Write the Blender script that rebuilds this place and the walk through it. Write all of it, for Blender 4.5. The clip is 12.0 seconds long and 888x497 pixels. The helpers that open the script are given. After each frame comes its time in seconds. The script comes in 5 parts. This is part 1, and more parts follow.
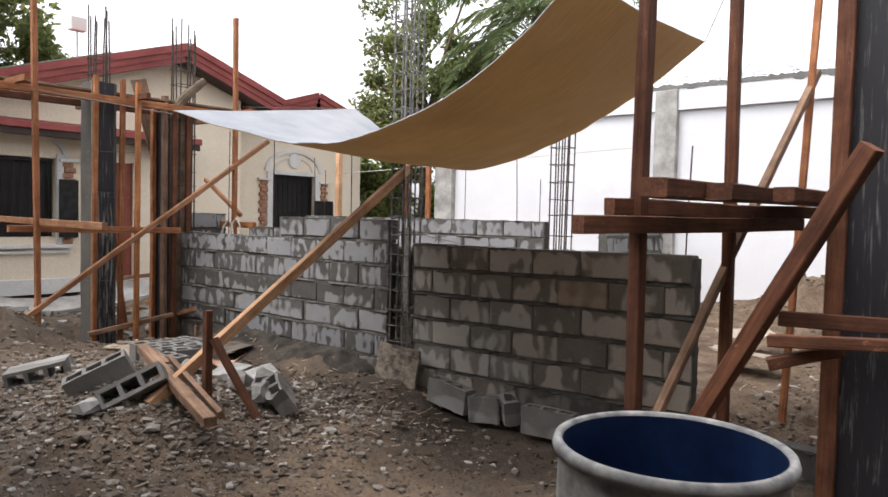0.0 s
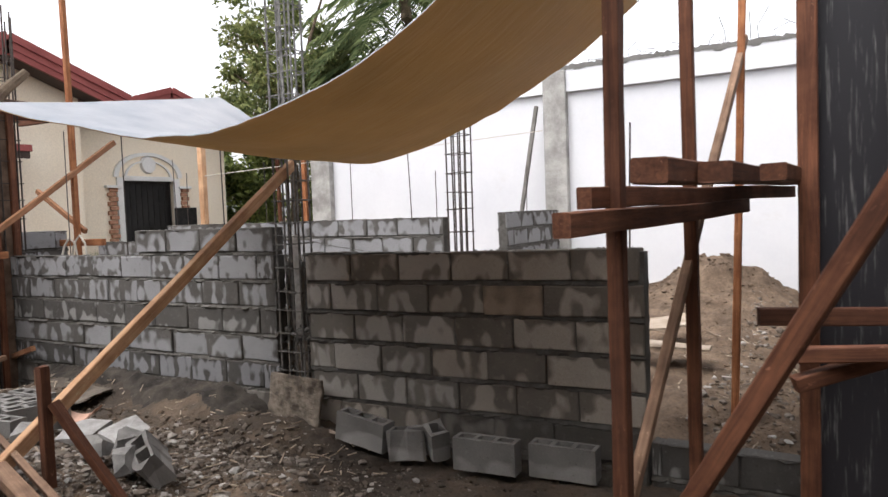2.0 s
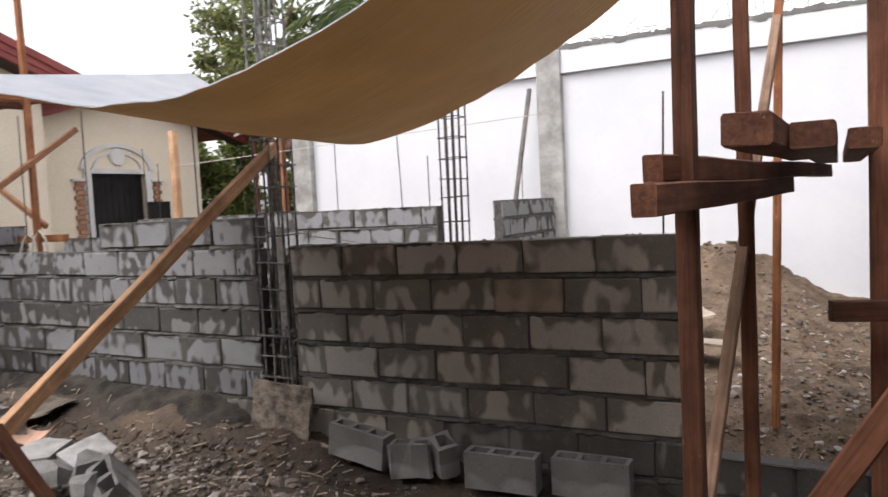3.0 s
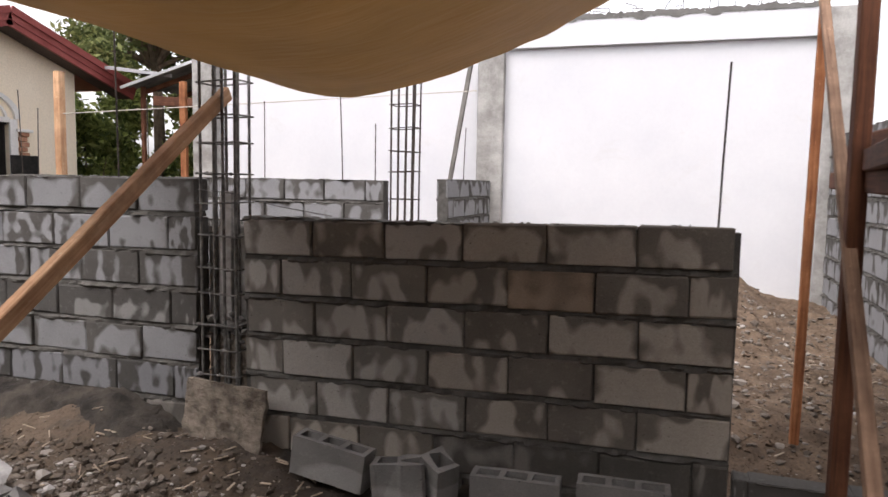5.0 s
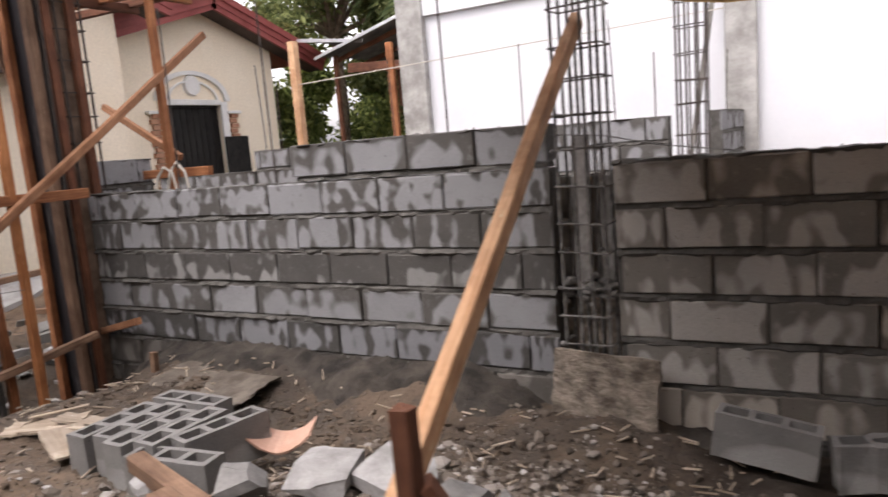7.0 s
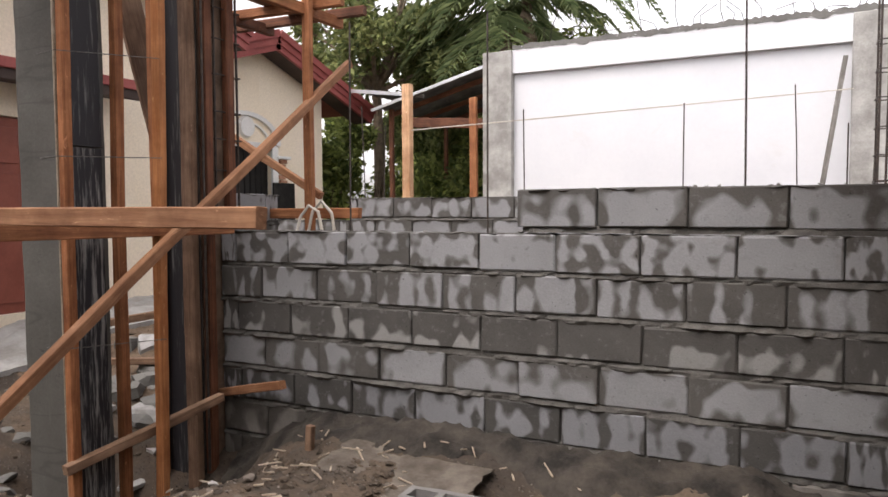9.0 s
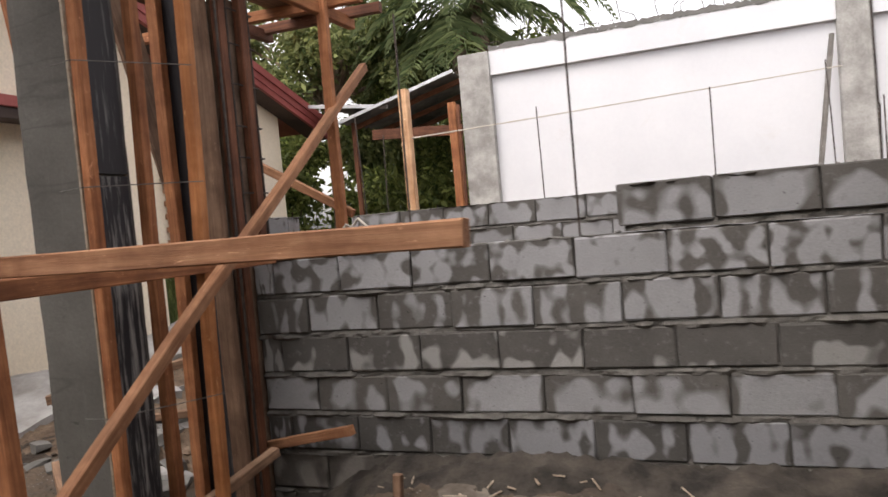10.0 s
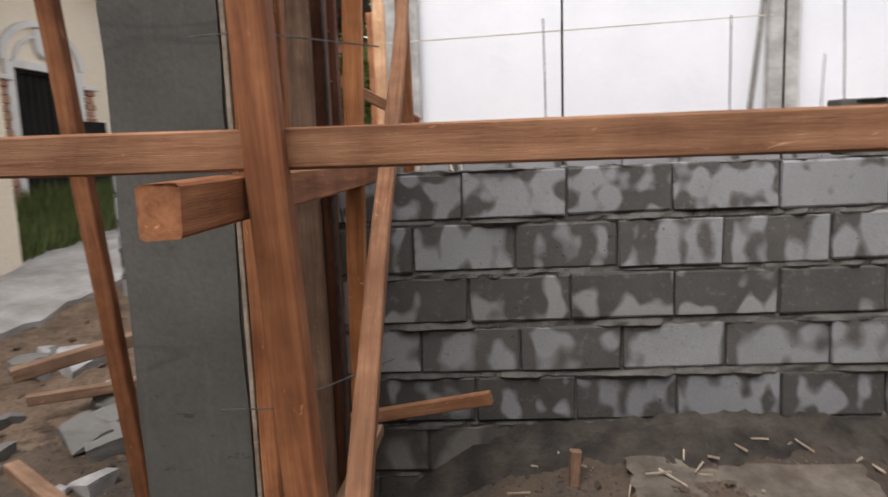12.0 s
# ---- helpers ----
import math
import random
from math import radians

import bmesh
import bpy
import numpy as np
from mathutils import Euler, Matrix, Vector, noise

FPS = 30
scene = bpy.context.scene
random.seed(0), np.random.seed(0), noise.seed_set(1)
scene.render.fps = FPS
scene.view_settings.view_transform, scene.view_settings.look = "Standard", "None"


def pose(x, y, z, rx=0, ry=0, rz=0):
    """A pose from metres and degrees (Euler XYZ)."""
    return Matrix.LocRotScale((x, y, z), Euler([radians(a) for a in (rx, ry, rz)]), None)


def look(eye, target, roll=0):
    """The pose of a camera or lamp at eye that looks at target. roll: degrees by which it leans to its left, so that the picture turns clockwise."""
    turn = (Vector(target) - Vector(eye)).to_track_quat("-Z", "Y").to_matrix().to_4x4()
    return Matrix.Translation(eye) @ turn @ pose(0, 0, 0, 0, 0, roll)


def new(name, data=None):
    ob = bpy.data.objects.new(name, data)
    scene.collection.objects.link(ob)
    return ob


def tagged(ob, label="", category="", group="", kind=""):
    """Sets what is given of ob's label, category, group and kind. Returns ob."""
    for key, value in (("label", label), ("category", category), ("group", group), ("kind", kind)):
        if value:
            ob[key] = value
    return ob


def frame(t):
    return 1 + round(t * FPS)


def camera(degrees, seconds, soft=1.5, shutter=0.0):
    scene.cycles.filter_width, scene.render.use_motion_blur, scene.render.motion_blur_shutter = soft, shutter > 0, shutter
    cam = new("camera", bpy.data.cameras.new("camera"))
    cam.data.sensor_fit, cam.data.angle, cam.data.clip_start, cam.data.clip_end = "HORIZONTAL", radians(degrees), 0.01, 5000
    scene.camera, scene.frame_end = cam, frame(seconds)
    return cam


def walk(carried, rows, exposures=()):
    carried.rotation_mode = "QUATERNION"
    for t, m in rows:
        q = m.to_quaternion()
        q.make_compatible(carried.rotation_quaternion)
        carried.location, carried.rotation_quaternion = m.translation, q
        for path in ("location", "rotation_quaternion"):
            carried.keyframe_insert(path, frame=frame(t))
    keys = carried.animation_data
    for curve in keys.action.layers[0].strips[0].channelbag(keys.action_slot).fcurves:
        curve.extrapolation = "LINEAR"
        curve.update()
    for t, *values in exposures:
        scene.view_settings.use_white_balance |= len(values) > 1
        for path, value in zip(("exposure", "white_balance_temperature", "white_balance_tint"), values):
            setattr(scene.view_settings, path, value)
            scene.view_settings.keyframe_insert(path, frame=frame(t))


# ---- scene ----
cam = camera(64.3, 12.0, 1.5, 0.35)
PATH = [
    (0, (4.185, -4.534, 1.422), (2.89, -3.012, 1.334), 1.4),
    (0.5, (4.11, -4.465, 1.455), (2.788, -2.967, 1.372), 0.6),
    (1, (4.026, -4.327, 1.416), (2.744, -2.797, 1.294), 0.0),
    (1.5, (3.784, -4.179, 1.442), (2.653, -2.532, 1.344), -1.7),
    (2, (3.488, -4.009, 1.464), (2.489, -2.28, 1.358), -2.1),
    (2.5, (3.271, -3.79, 1.446), (2.224, -2.087, 1.395), -1.8),
    (3, (3.095, -3.632, 1.423), (2.148, -1.875, 1.295), -2.8),
    (3.2, (3.005, -3.619, 1.417), (2.128, -1.823, 1.35), -3.4),
    (5, (2.201, -3.283, 1.388), (1.579, -1.391, 1.203), 1.0),
    (5.5, (1.937, -3.284, 1.411), (1.201, -1.437, 1.193), -0.1),
    (6, (1.594, -3.249, 1.437), (0.664, -1.483, 1.317), -0.9),
    (6.5, (1.241, -3.246, 1.386), (0.424, -1.425, 1.251), -1.1),
    (7, (0.901, -3.261, 1.342), (-0.077, -1.542, 1.043), -4.7),
    (7.5, (0.54, -3.253, 1.34), (-0.558, -1.607, 1.054), -2.4),
    (7.7, (0.414, -3.249, 1.347), (-0.697, -1.61, 1.062), -2.2),
    (9.3, (-0.971, -3.345, 1.291), (-1.776, -1.517, 1.202), -1.0),
    (9.5, (-1.142, -3.319, 1.311), (-1.892, -1.475, 1.127), -2.6),
    (10, (-1.555, -3.245, 1.307), (-2.271, -1.38, 1.222), -5.1),
    (10.5, (-2.002, -3.135, 1.292), (-2.635, -1.239, 1.207), -2.9),
    (11, (-2.448, -3.07, 1.306), (-2.902, -1.133, 1.105), -2.5),
    (11.5, (-2.875, -2.943, 1.304), (-3.338, -1.012, 1.06), -1.1),
    (12, (-3.299, -2.822, 1.272), (-3.427, -0.847, 0.983), -2.2),
]
EXPOSURES = [(0, 0.58, 6450, 13), (2.5, 0.52, 6450, 14), (5, 0.51, 6540, 17), (5.5, 0.48, 6530, 17), (7, 0.68, 6600, 19), (7.7, 0.70, 6600, 19), (9.5, 0.46, 6750, 16), (10.5, 0.44, 6800, 16), (12, 0.38, 6540, 14)]
walk(cam, [(t, look(eye, target, roll)) for t, eye, target, roll in PATH], EXPOSURES)

# ---- light ----
world = bpy.data.worlds.new("sky")
scene.world = world
world.use_nodes = True
wn = world.node_tree
bg = wn.nodes["Background"]
sky = wn.nodes.new("ShaderNodeTexSky")
sky.sky_type = "NISHITA"
sky.sun_disc = False
sky.sun_elevation = radians(60.5)
sky.sun_rotation = radians(201)
sky.air_density, sky.dust_density, sky.ozone_density = 1.0, 3.0, 1.0
veil = wn.nodes.new("ShaderNodeHueSaturation")
veil.inputs["Saturation"].default_value = 0.12
wn.links.new(sky.outputs[0], veil.inputs["Color"])
wn.links.new(veil.outputs[0], bg.inputs[0])
bg.inputs[1].default_value = 0.28

sun_data = bpy.data.lights.new("sun", "SUN")
sun_data.energy, sun_data.angle, sun_data.color = 0.85, radians(50), (1.0, 0.96, 0.9)
sun = new("sun", sun_data)
sun.matrix_basis = look((-3.4, -9, 17), (0, 0, 0))

# ---- materials ----


def ramp_of(n, stops):
    r = n.nodes.new("ShaderNodeValToRGB")
    els = r.color_ramp.elements
    while len(els) < len(stops):
        els.new(0.5)
    for e, (p, c) in zip(els, stops):
        e.position, e.color = p, (*c, 1) if len(c) == 3 else (c[0], c[0], c[0], 1)
    return r


class Paint:
    """A node material with a small vocabulary."""

    def __init__(self, name, rough=0.85, metal=0.0):
        self.m = bpy.data.materials.new(name)
        self.m.use_nodes = True
        self.n = self.m.node_tree
        self.b = self.n.nodes["Principled BSDF"]
        self.b.inputs["Roughness"].default_value = rough
        self.b.inputs["Metallic"].default_value = metal
        self.b.inputs["Specular IOR Level"].default_value = 0.3
        co = self.n.nodes.new("ShaderNodeTexCoord")
        info = self.n.nodes.new("ShaderNodeObjectInfo")
        self.rand = info.outputs["Random"]
        mul = self.n.nodes.new("ShaderNodeMath")
        mul.operation = "MULTIPLY"
        mul.inputs[1].default_value = 37.0
        self.link(self.rand, mul.inputs[0])
        add = self.n.nodes.new("ShaderNodeVectorMath")
        add.operation = "ADD"
        self.link(co.outputs["Object"], add.inputs[0])
        self.link(mul.outputs[0], add.inputs[1])
        self.co = add.outputs[0]
        self.raw = co.outputs["Object"]

    def link(self, a, b):
        self.n.links.new(a, b)

    def stretch(self, v, src=None):
        k = self.n.nodes.new("ShaderNodeVectorMath")
        k.operation = "MULTIPLY"
        k.inputs[1].default_value = v
        self.link(src or self.co, k.inputs[0])
        return k.outputs[0]

    def noise(self, scale, detail=4.0, rough=0.55, src=None, warp=0.0):
        k = self.n.nodes.new("ShaderNodeTexNoise")
        k.inputs["Scale"].default_value = scale
        k.inputs["Detail"].default_value = detail
        k.inputs["Roughness"].default_value = rough
        k.inputs["Distortion"].default_value = warp
        self.link(src or self.co, k.inputs["Vector"])
        return k.outputs["Fac"]

    def ramp(self, src, stops):
        r = ramp_of(self.n, stops)
        self.link(src, r.inputs[0])
        return r.outputs[0]

    def mix(self, fac, a, b, mode="MIX"):
        k = self.n.nodes.new("ShaderNodeMix")
        k.data_type, k.blend_type = "RGBA", mode
        for sock, v in ((k.inputs[0], fac), (k.inputs[6], a), (k.inputs[7], b)):
            if isinstance(v, (int, float)):
                sock.default_value = v
            elif isinstance(v, tuple):
                sock.default_value = (*v, 1)
            else:
                self.link(v, sock)
        return k.outputs[2]

    def bump(self, src, strength=0.4, dist=0.01):
        k = self.n.nodes.new("ShaderNodeBump")
        k.inputs["Strength"].default_value = strength
        k.inputs["Distance"].default_value = dist
        self.link(src, k.inputs["Height"])
        self.link(k.outputs[0], self.b.inputs["Normal"])

    def done(self, colour=None):
        if colour is not None:
            if isinstance(colour, tuple):
                self.b.inputs["Base Color"].default_value = (*colour, 1)
            else:
                self.link(colour, self.b.inputs["Base Color"])
        return self.m


def block_paint(name, lo, hi, dry, damp, size=8.0, core=0.16, tall=0.8, finger=0.0, sink=0.0, spread=0.26):
    """Concrete block drying in patches: damp along the joints, in fingers over the webs, dry towards its lower middle."""
    p = Paint(name, 0.92)

    def calc(op, a, b=None, c=None):
        k = p.n.nodes.new("ShaderNodeMath")
        k.operation = op
        for sock, v in zip(k.inputs, (a, b, c)):
            if isinstance(v, (int, float)):
                sock.default_value = v
            elif v is not None:
                p.link(v, sock)
        return k.outputs[0]

    n1 = p.noise(size, 0.7, 0.4, src=p.stretch((1.0, 0.2, tall)), warp=0.15)
    axes = p.n.nodes.new("ShaderNodeSeparateXYZ")
    p.link(p.raw, axes.inputs[0])
    ex = calc("MULTIPLY", calc("ABSOLUTE", axes.outputs["X"]), 5.0)
    ez = calc("MULTIPLY", calc("ABSOLUTE", calc("ADD", axes.outputs["Z"], 0.02)), 9.5)
    rim = calc("POWER", calc("MAXIMUM", ex, ez), 4.0)
    total = calc("ADD", n1, calc("MULTIPLY_ADD", p.rand, spread, -0.4 * spread))
    total = calc("SUBTRACT", total, calc("MULTIPLY", rim, core))
    if finger:
        wobble = p.noise(7.0, 2.0, 0.5)
        wave = calc("SINE", calc("MULTIPLY_ADD", wobble, 7.0, calc("MULTIPLY_ADD", axes.outputs["X"], 55.0, calc("MULTIPLY", p.rand, 40.0))))
        total = calc("ADD", total, calc("MULTIPLY", wave, finger))
    if sink:
        total = calc("SUBTRACT", total, calc("MULTIPLY", axes.outputs["Z"], sink))
    mask = p.ramp(total, [(lo, (0.0,)), (hi, (1.0,))])
    grain = p.noise(140, 3, 0.7)
    tone = p.mix(p.ramp(p.noise(3.0, 3), [(0.3, (0.0,)), (0.7, (1.0,))]), tuple(c * 0.82 for c in dry), dry)
    tone2 = p.mix(p.ramp(p.noise(5.0, 4), [(0.3, (0.0,)), (0.7, (1.0,))]), tuple(c * 0.75 for c in damp), damp)
    c = p.mix(mask, tone2, tone)
    crust = p.ramp(p.noise(26, 4, 0.7), [(0.58, (0.0,)), (0.70, (0.5,))])
    c = p.mix(crust, c, tuple(0.5 * (a + b) for a, b in zip(dry, damp)))
    c = p.mix(0.5, c, p.ramp(grain, [(0.3, (0.55,)), (0.7, (1.0,))]), "MULTIPLY")
    pits = p.ramp(p.noise(60, 2, 0.5), [(0.24, (0.35,)), (0.30, (1.0,))])
    c = p.mix(0.8, c, pits, "MULTIPLY")
    p.bump(p.mix(0.5, grain, p.noise(18, 3, 0.6)), 0.6, 0.006)
    return p.done(c)


DRY, DAMP = (0.35, 0.35, 0.355), (0.122, 0.115, 0.104)
M_BLOCK = [block_paint("block_spotted", 0.35, 0.48, DRY, DAMP, 13.0, 0.12, 1.0, 0.05),
           block_paint("block_dry", 0.32, 0.45, (0.325, 0.325, 0.33), DAMP, 8.0, 0.24, 0.9, 0.03, 0.5),
           block_paint("block_damp", 0.56, 0.66, (0.32, 0.315, 0.30), (0.108, 0.102, 0.093), 9.0, 0.10, 0.9, 0.05, 1.0),
           block_paint("block_brown", 0.38, 0.52, (0.49, 0.44, 0.375), (0.215, 0.19, 0.16), 9.0, 0.18, 0.7, 0.05, 0.6),
           # darkened for the lowest courses: damp plus the shade near the ground
           block_paint("block_wet_shade", 0.56, 0.70, (0.25, 0.23, 0.205), (0.118, 0.108, 0.094), 7.0, 0.10, 0.8, 0.03),
           block_paint("block_ochre", 0.30, 0.50, (0.44, 0.345, 0.26), (0.25, 0.195, 0.145), 8.0, 0.14, 0.8),
           # lighter copy for the right wall's brighter lit end
           block_paint("block_grey_lit", 0.37, 0.50, (0.52, 0.49, 0.445), (0.25, 0.23, 0.20), 9.0, 0.18, 0.7, 0.06, 0.6),
           block_paint("block_fingered", 0.41, 0.54, DRY, DAMP, 10.0, 0.13, 0.5, 0.11),
           # darker copy for a low course, its shade put into the colour
           block_paint("block_low_shade", 0.45, 0.59, (0.26, 0.262, 0.27), (0.085, 0.081, 0.074), 11.0, 0.16, 0.8, 0.08)]
M_LOOSE = block_paint("loose_block", 0.36, 0.52, (0.385, 0.372, 0.35), (0.25, 0.24, 0.225), 6.0)


def simple(name, a, b, scale, rough=0.85, metal=0.0, fine=90.0, bump=0.4, dist=0.004, detail=5.0, low=0.35, high=0.65):
    p = Paint(name, rough, metal)
    big = p.ramp(p.noise(scale, detail, 0.6), [(low, a), (high, b)])
    g = p.noise(fine, 3, 0.65)
    c = p.mix(0.4, big, p.ramp(g, [(0.3, (0.6,)), (0.7, (1.0,))]), "MULTIPLY")
    p.bump(g, bump, dist)
    return p.done(c)


M_MORTAR = simple("mortar", (0.08, 0.075, 0.067), (0.14, 0.133, 0.12), 12, 0.95, fine=120, bump=0.9, dist=0.006)
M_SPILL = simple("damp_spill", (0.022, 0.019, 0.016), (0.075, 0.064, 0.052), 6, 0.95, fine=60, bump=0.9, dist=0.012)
M_CONC = simple("cast_concrete", (0.125, 0.122, 0.112), (0.185, 0.18, 0.166), 2.2, 0.85, fine=60, bump=0.3, dist=0.003)
M_CONC_OLD = simple("weathered_concrete", (0.28, 0.27, 0.25), (0.50, 0.49, 0.46), 4.0, 0.9, fine=50, bump=0.5, dist=0.006)
M_SLAB = simple("yard_concrete", (0.30, 0.285, 0.26), (0.48, 0.47, 0.45), 2.4, 0.85, fine=30, bump=0.3)


def column_paint():
    p = Paint("struck_column", 0.85)
    tone = p.ramp(p.noise(2.0, 5, 0.6), [(0.3, (0.085, 0.081, 0.072)), (0.7, (0.135, 0.129, 0.116))])
    tone = p.mix(0.35, tone, p.ramp(p.noise(70, 3, 0.6), [(0.3, (0.6,)), (0.7, (1.0,))]), "MULTIPLY")
    pits = p.ramp(p.noise(9.0, 6, 0.75, src=p.stretch((1.0, 1.0, 2.6))), [(0.60, (0.0,)), (0.66, (0.8,))])
    pits = p.mix(1.0, pits, p.ramp(p.noise(1.6, 2), [(0.45, (0.0,)), (0.6, (1.0,))]), "MULTIPLY")
    tone = p.mix(pits, tone, (0.05, 0.048, 0.044))
    lift = p.ramp(p.noise(2.4, 3, 0.5, src=p.stretch((0.3, 0.3, 1.6))), [(0.485, (0.0,)), (0.50, (0.5,)), (0.515, (0.0,))])
    tone = p.mix(lift, tone, (0.06, 0.057, 0.052))
    runs = p.ramp(p.noise(4.0, 4, 0.6, src=p.stretch((6.0, 6.0, 0.5))), [(0.60, (0.0,)), (0.8, (0.25,))])
    tone = p.mix(runs, tone, (0.20, 0.195, 0.18))
    p.bump(p.mix(0.6, p.noise(40, 4, 0.6), pits, "SUBTRACT"), 0.5, 0.006)
    return p.done(tone)


M_COLUMN = column_paint()
M_STEEL = simple("rusted_bar", (0.05, 0.045, 0.042), (0.11, 0.085, 0.07), 30, 0.6, 0.5)
M_STEEL_GREY = simple("mortar_splashed_bar", (0.10, 0.095, 0.09), (0.30, 0.29, 0.27), 18, 0.75, 0.2)
M_WIRE = simple("tie_wire", (0.12, 0.11, 0.10), (0.2, 0.19, 0.18), 30, 0.5, 0.7)


def wood(name, a, b, scale=1.0, stain=(0.5, 0.5, 0.5), rough=0.75):
    """Sawn lumber with its grain along the piece's own x axis."""
    p = Paint(name, rough)
    s = p.stretch((1.2 * scale, 26.0 * scale, 26.0 * scale))
    grain = p.noise(2.2, 5, 0.65, src=s, warp=0.6)
    c = p.ramp(grain, [(0.32, a), (0.68, b)])
    spots = p.ramp(p.noise(5.0, 4, 0.6), [(0.35, stain), (0.62, (1.0, 1.0, 1.0))])
    c = p.mix(0.75, c, spots, "MULTIPLY")
    vary = p.ramp(p.rand, [(0.0, (0.78, 0.76, 0.74)), (1.0, (1.1, 1.06, 1.0))])
    c = p.mix(0.8, c, vary, "MULTIPLY")
    flecks = p.ramp(p.noise(16.0, 3, 0.7, src=p.stretch((0.6, 2.0, 2.0)), warp=1.5), [(0.66, (0.0,)), (0.72, (0.55,))])
    c = p.mix(flecks, c, tuple(min(1.0, v * 1.7 + 0.04) for v in b))
    grime = p.ramp(p.noise(2.2, 6, 0.7), [(0.40, (0.50, 0.47, 0.45)), (0.60, (1.0, 1.0, 1.0))])
    c = p.mix(0.6, c, grime, "MULTIPLY")
    fine = p.noise(6.0, 3, 0.6, src=p.stretch((3, 90, 90)))
    p.bump(fine, 0.5, 0.003)
    return p.done(c)


M_WOOD = wood("red_lumber", (0.27, 0.105, 0.045), (0.56, 0.25, 0.115), stain=(0.55, 0.46, 0.40))
M_WOOD_DARK = wood("stained_lumber", (0.11, 0.045, 0.026), (0.25, 0.105, 0.056), stain=(0.5, 0.45, 0.42))
M_WOOD_GREY = wood("muddy_lumber", (0.20, 0.12, 0.078), (0.40, 0.26, 0.175), stain=(0.55, 0.52, 0.5))
M_LEDGER = wood("scuffed_lumber", (0.30, 0.138, 0.07), (0.55, 0.30, 0.168), stain=(0.6, 0.52, 0.46))
M_WOOD_ORANGE = wood("orange_lumber", (0.40, 0.16, 0.06), (0.68, 0.31, 0.13), stain=(0.7, 0.6, 0.5))
M_WOOD_LIGHT = wood("bright_lumber", (0.60, 0.34, 0.18), (0.88, 0.60, 0.38), stain=(0.7, 0.62, 0.58))
M_GREYWOOD = wood("silvered_lumber", (0.19, 0.18, 0.165), (0.37, 0.36, 0.34))
M_MUD = simple("mud_caked_board", (0.10, 0.082, 0.064), (0.31, 0.262, 0.21), 11.0, 0.95, fine=34, bump=1.0, dist=0.02)
M_PLY = wood("weathered_plywood", (0.38, 0.31, 0.235), (0.60, 0.53, 0.44), 0.5, stain=(0.7, 0.66, 0.62))


def form_panel(name, start, share):
    """Black-faced form board with runs of cement milk."""
    p = Paint(name, 0.5)
    runs = p.noise(3.0, 4, 0.7, src=p.stretch((14.0, 14.0, 1.0)))
    c = p.mix(p.ramp(runs, [(start, (0.0,)), (start + 0.15, (share,))]), (0.022, 0.021, 0.024), (0.30, 0.295, 0.28))
    p.bump(runs, 0.3, 0.004)
    return p.done(c)


M_FORM = form_panel("form_face", 0.56, 0.4)
M_FORM_RUN = form_panel("form_face_streaked", 0.48, 0.85)


def tarp_paint(name, a, b):
    p = Paint(name, 0.55)
    weave = p.n.nodes.new("ShaderNodeTexChecker")
    weave.inputs["Scale"].default_value = 260
    p.link(p.raw, weave.inputs["Vector"])
    c = p.ramp(p.noise(2.5, 5, 0.6), [(0.3, a), (0.7, b)])
    c = p.mix(0.10, c, weave.outputs["Color"], "MULTIPLY")
    creases = p.noise(3.0, 3, 0.5, src=p.stretch((1.0, 5.0, 1.0)), warp=0.8)
    p.bump(creases, 0.35, 0.03)
    m = p.done(c)
    # a thin woven sheet lets a share of the daylight through
    t = p.n.nodes.new("ShaderNodeBsdfTranslucent")
    p.link(c, t.inputs["Color"])
    k = p.n.nodes.new("ShaderNodeMixShader")
    k.inputs[0].default_value = 0.43
    p.link(p.b.outputs[0], k.inputs[1]), p.link(t.outputs[0], k.inputs[2])
    p.link(k.outputs[0], p.n.nodes["Material Output"].inputs["Surface"])
    return m


M_TARP = tarp_paint("brown_tarp", (0.36, 0.19, 0.062), (0.44, 0.24, 0.085))
M_TARP_TOP = tarp_paint("pale_tarp", (0.46, 0.51, 0.57), (0.66, 0.69, 0.73))



def white_paint(name, top, reach):
    """White emulsion, with grey runs that come down from a rough top and faint scuffs."""
    p = Paint(name, 0.75)
    c = p.ramp(p.noise(0.9, 4, 0.6), [(0.3, (0.64, 0.65, 0.67)), (0.7, (0.73, 0.735, 0.745))])
    c = p.mix(0.10, c, p.ramp(p.noise(22, 3, 0.6), [(0.3, (0.7,)), (0.7, (1.0,))]), "MULTIPLY")
    scuff = p.ramp(p.noise(1.7, 6, 0.7, warp=0.8), [(0.60, (0.0,)), (0.72, (0.30,))])
    c = p.mix(scuff, c, (0.58, 0.56, 0.53))
    p.bump(p.noise(30, 3, 0.5), 0.08, 0.004)
    if not reach:
        return p.done(c)
    axes = p.n.nodes.new("ShaderNodeSeparateXYZ")
    p.link(p.raw, axes.inputs[0])
    runs = p.noise(3.0, 3, 0.6, src=p.stretch((5.0, 1.0, 0.35)))
    k = p.n.nodes.new("ShaderNodeMath")
    k.operation = "MULTIPLY_ADD"
    k.inputs[1].default_value = reach * 2.2
    p.link(runs, k.inputs[0])
    p.link(axes.outputs["Z"], k.inputs[2])
    drip = p.ramp(k.outputs[0], [(0.0, (0.0,)), (1.0, (1.0,))])
    n = drip.node
    n.color_ramp.elements[0].position = max(0.0, min(0.98, top + reach * 0.98))
    n.color_ramp.elements[1].position = min(1.0, top + reach * 1.55)
    c = p.mix(p.mix(0.5, (0.0, 0.0, 0.0), drip), c, (0.36, 0.34, 0.31))
    return p.done(c)


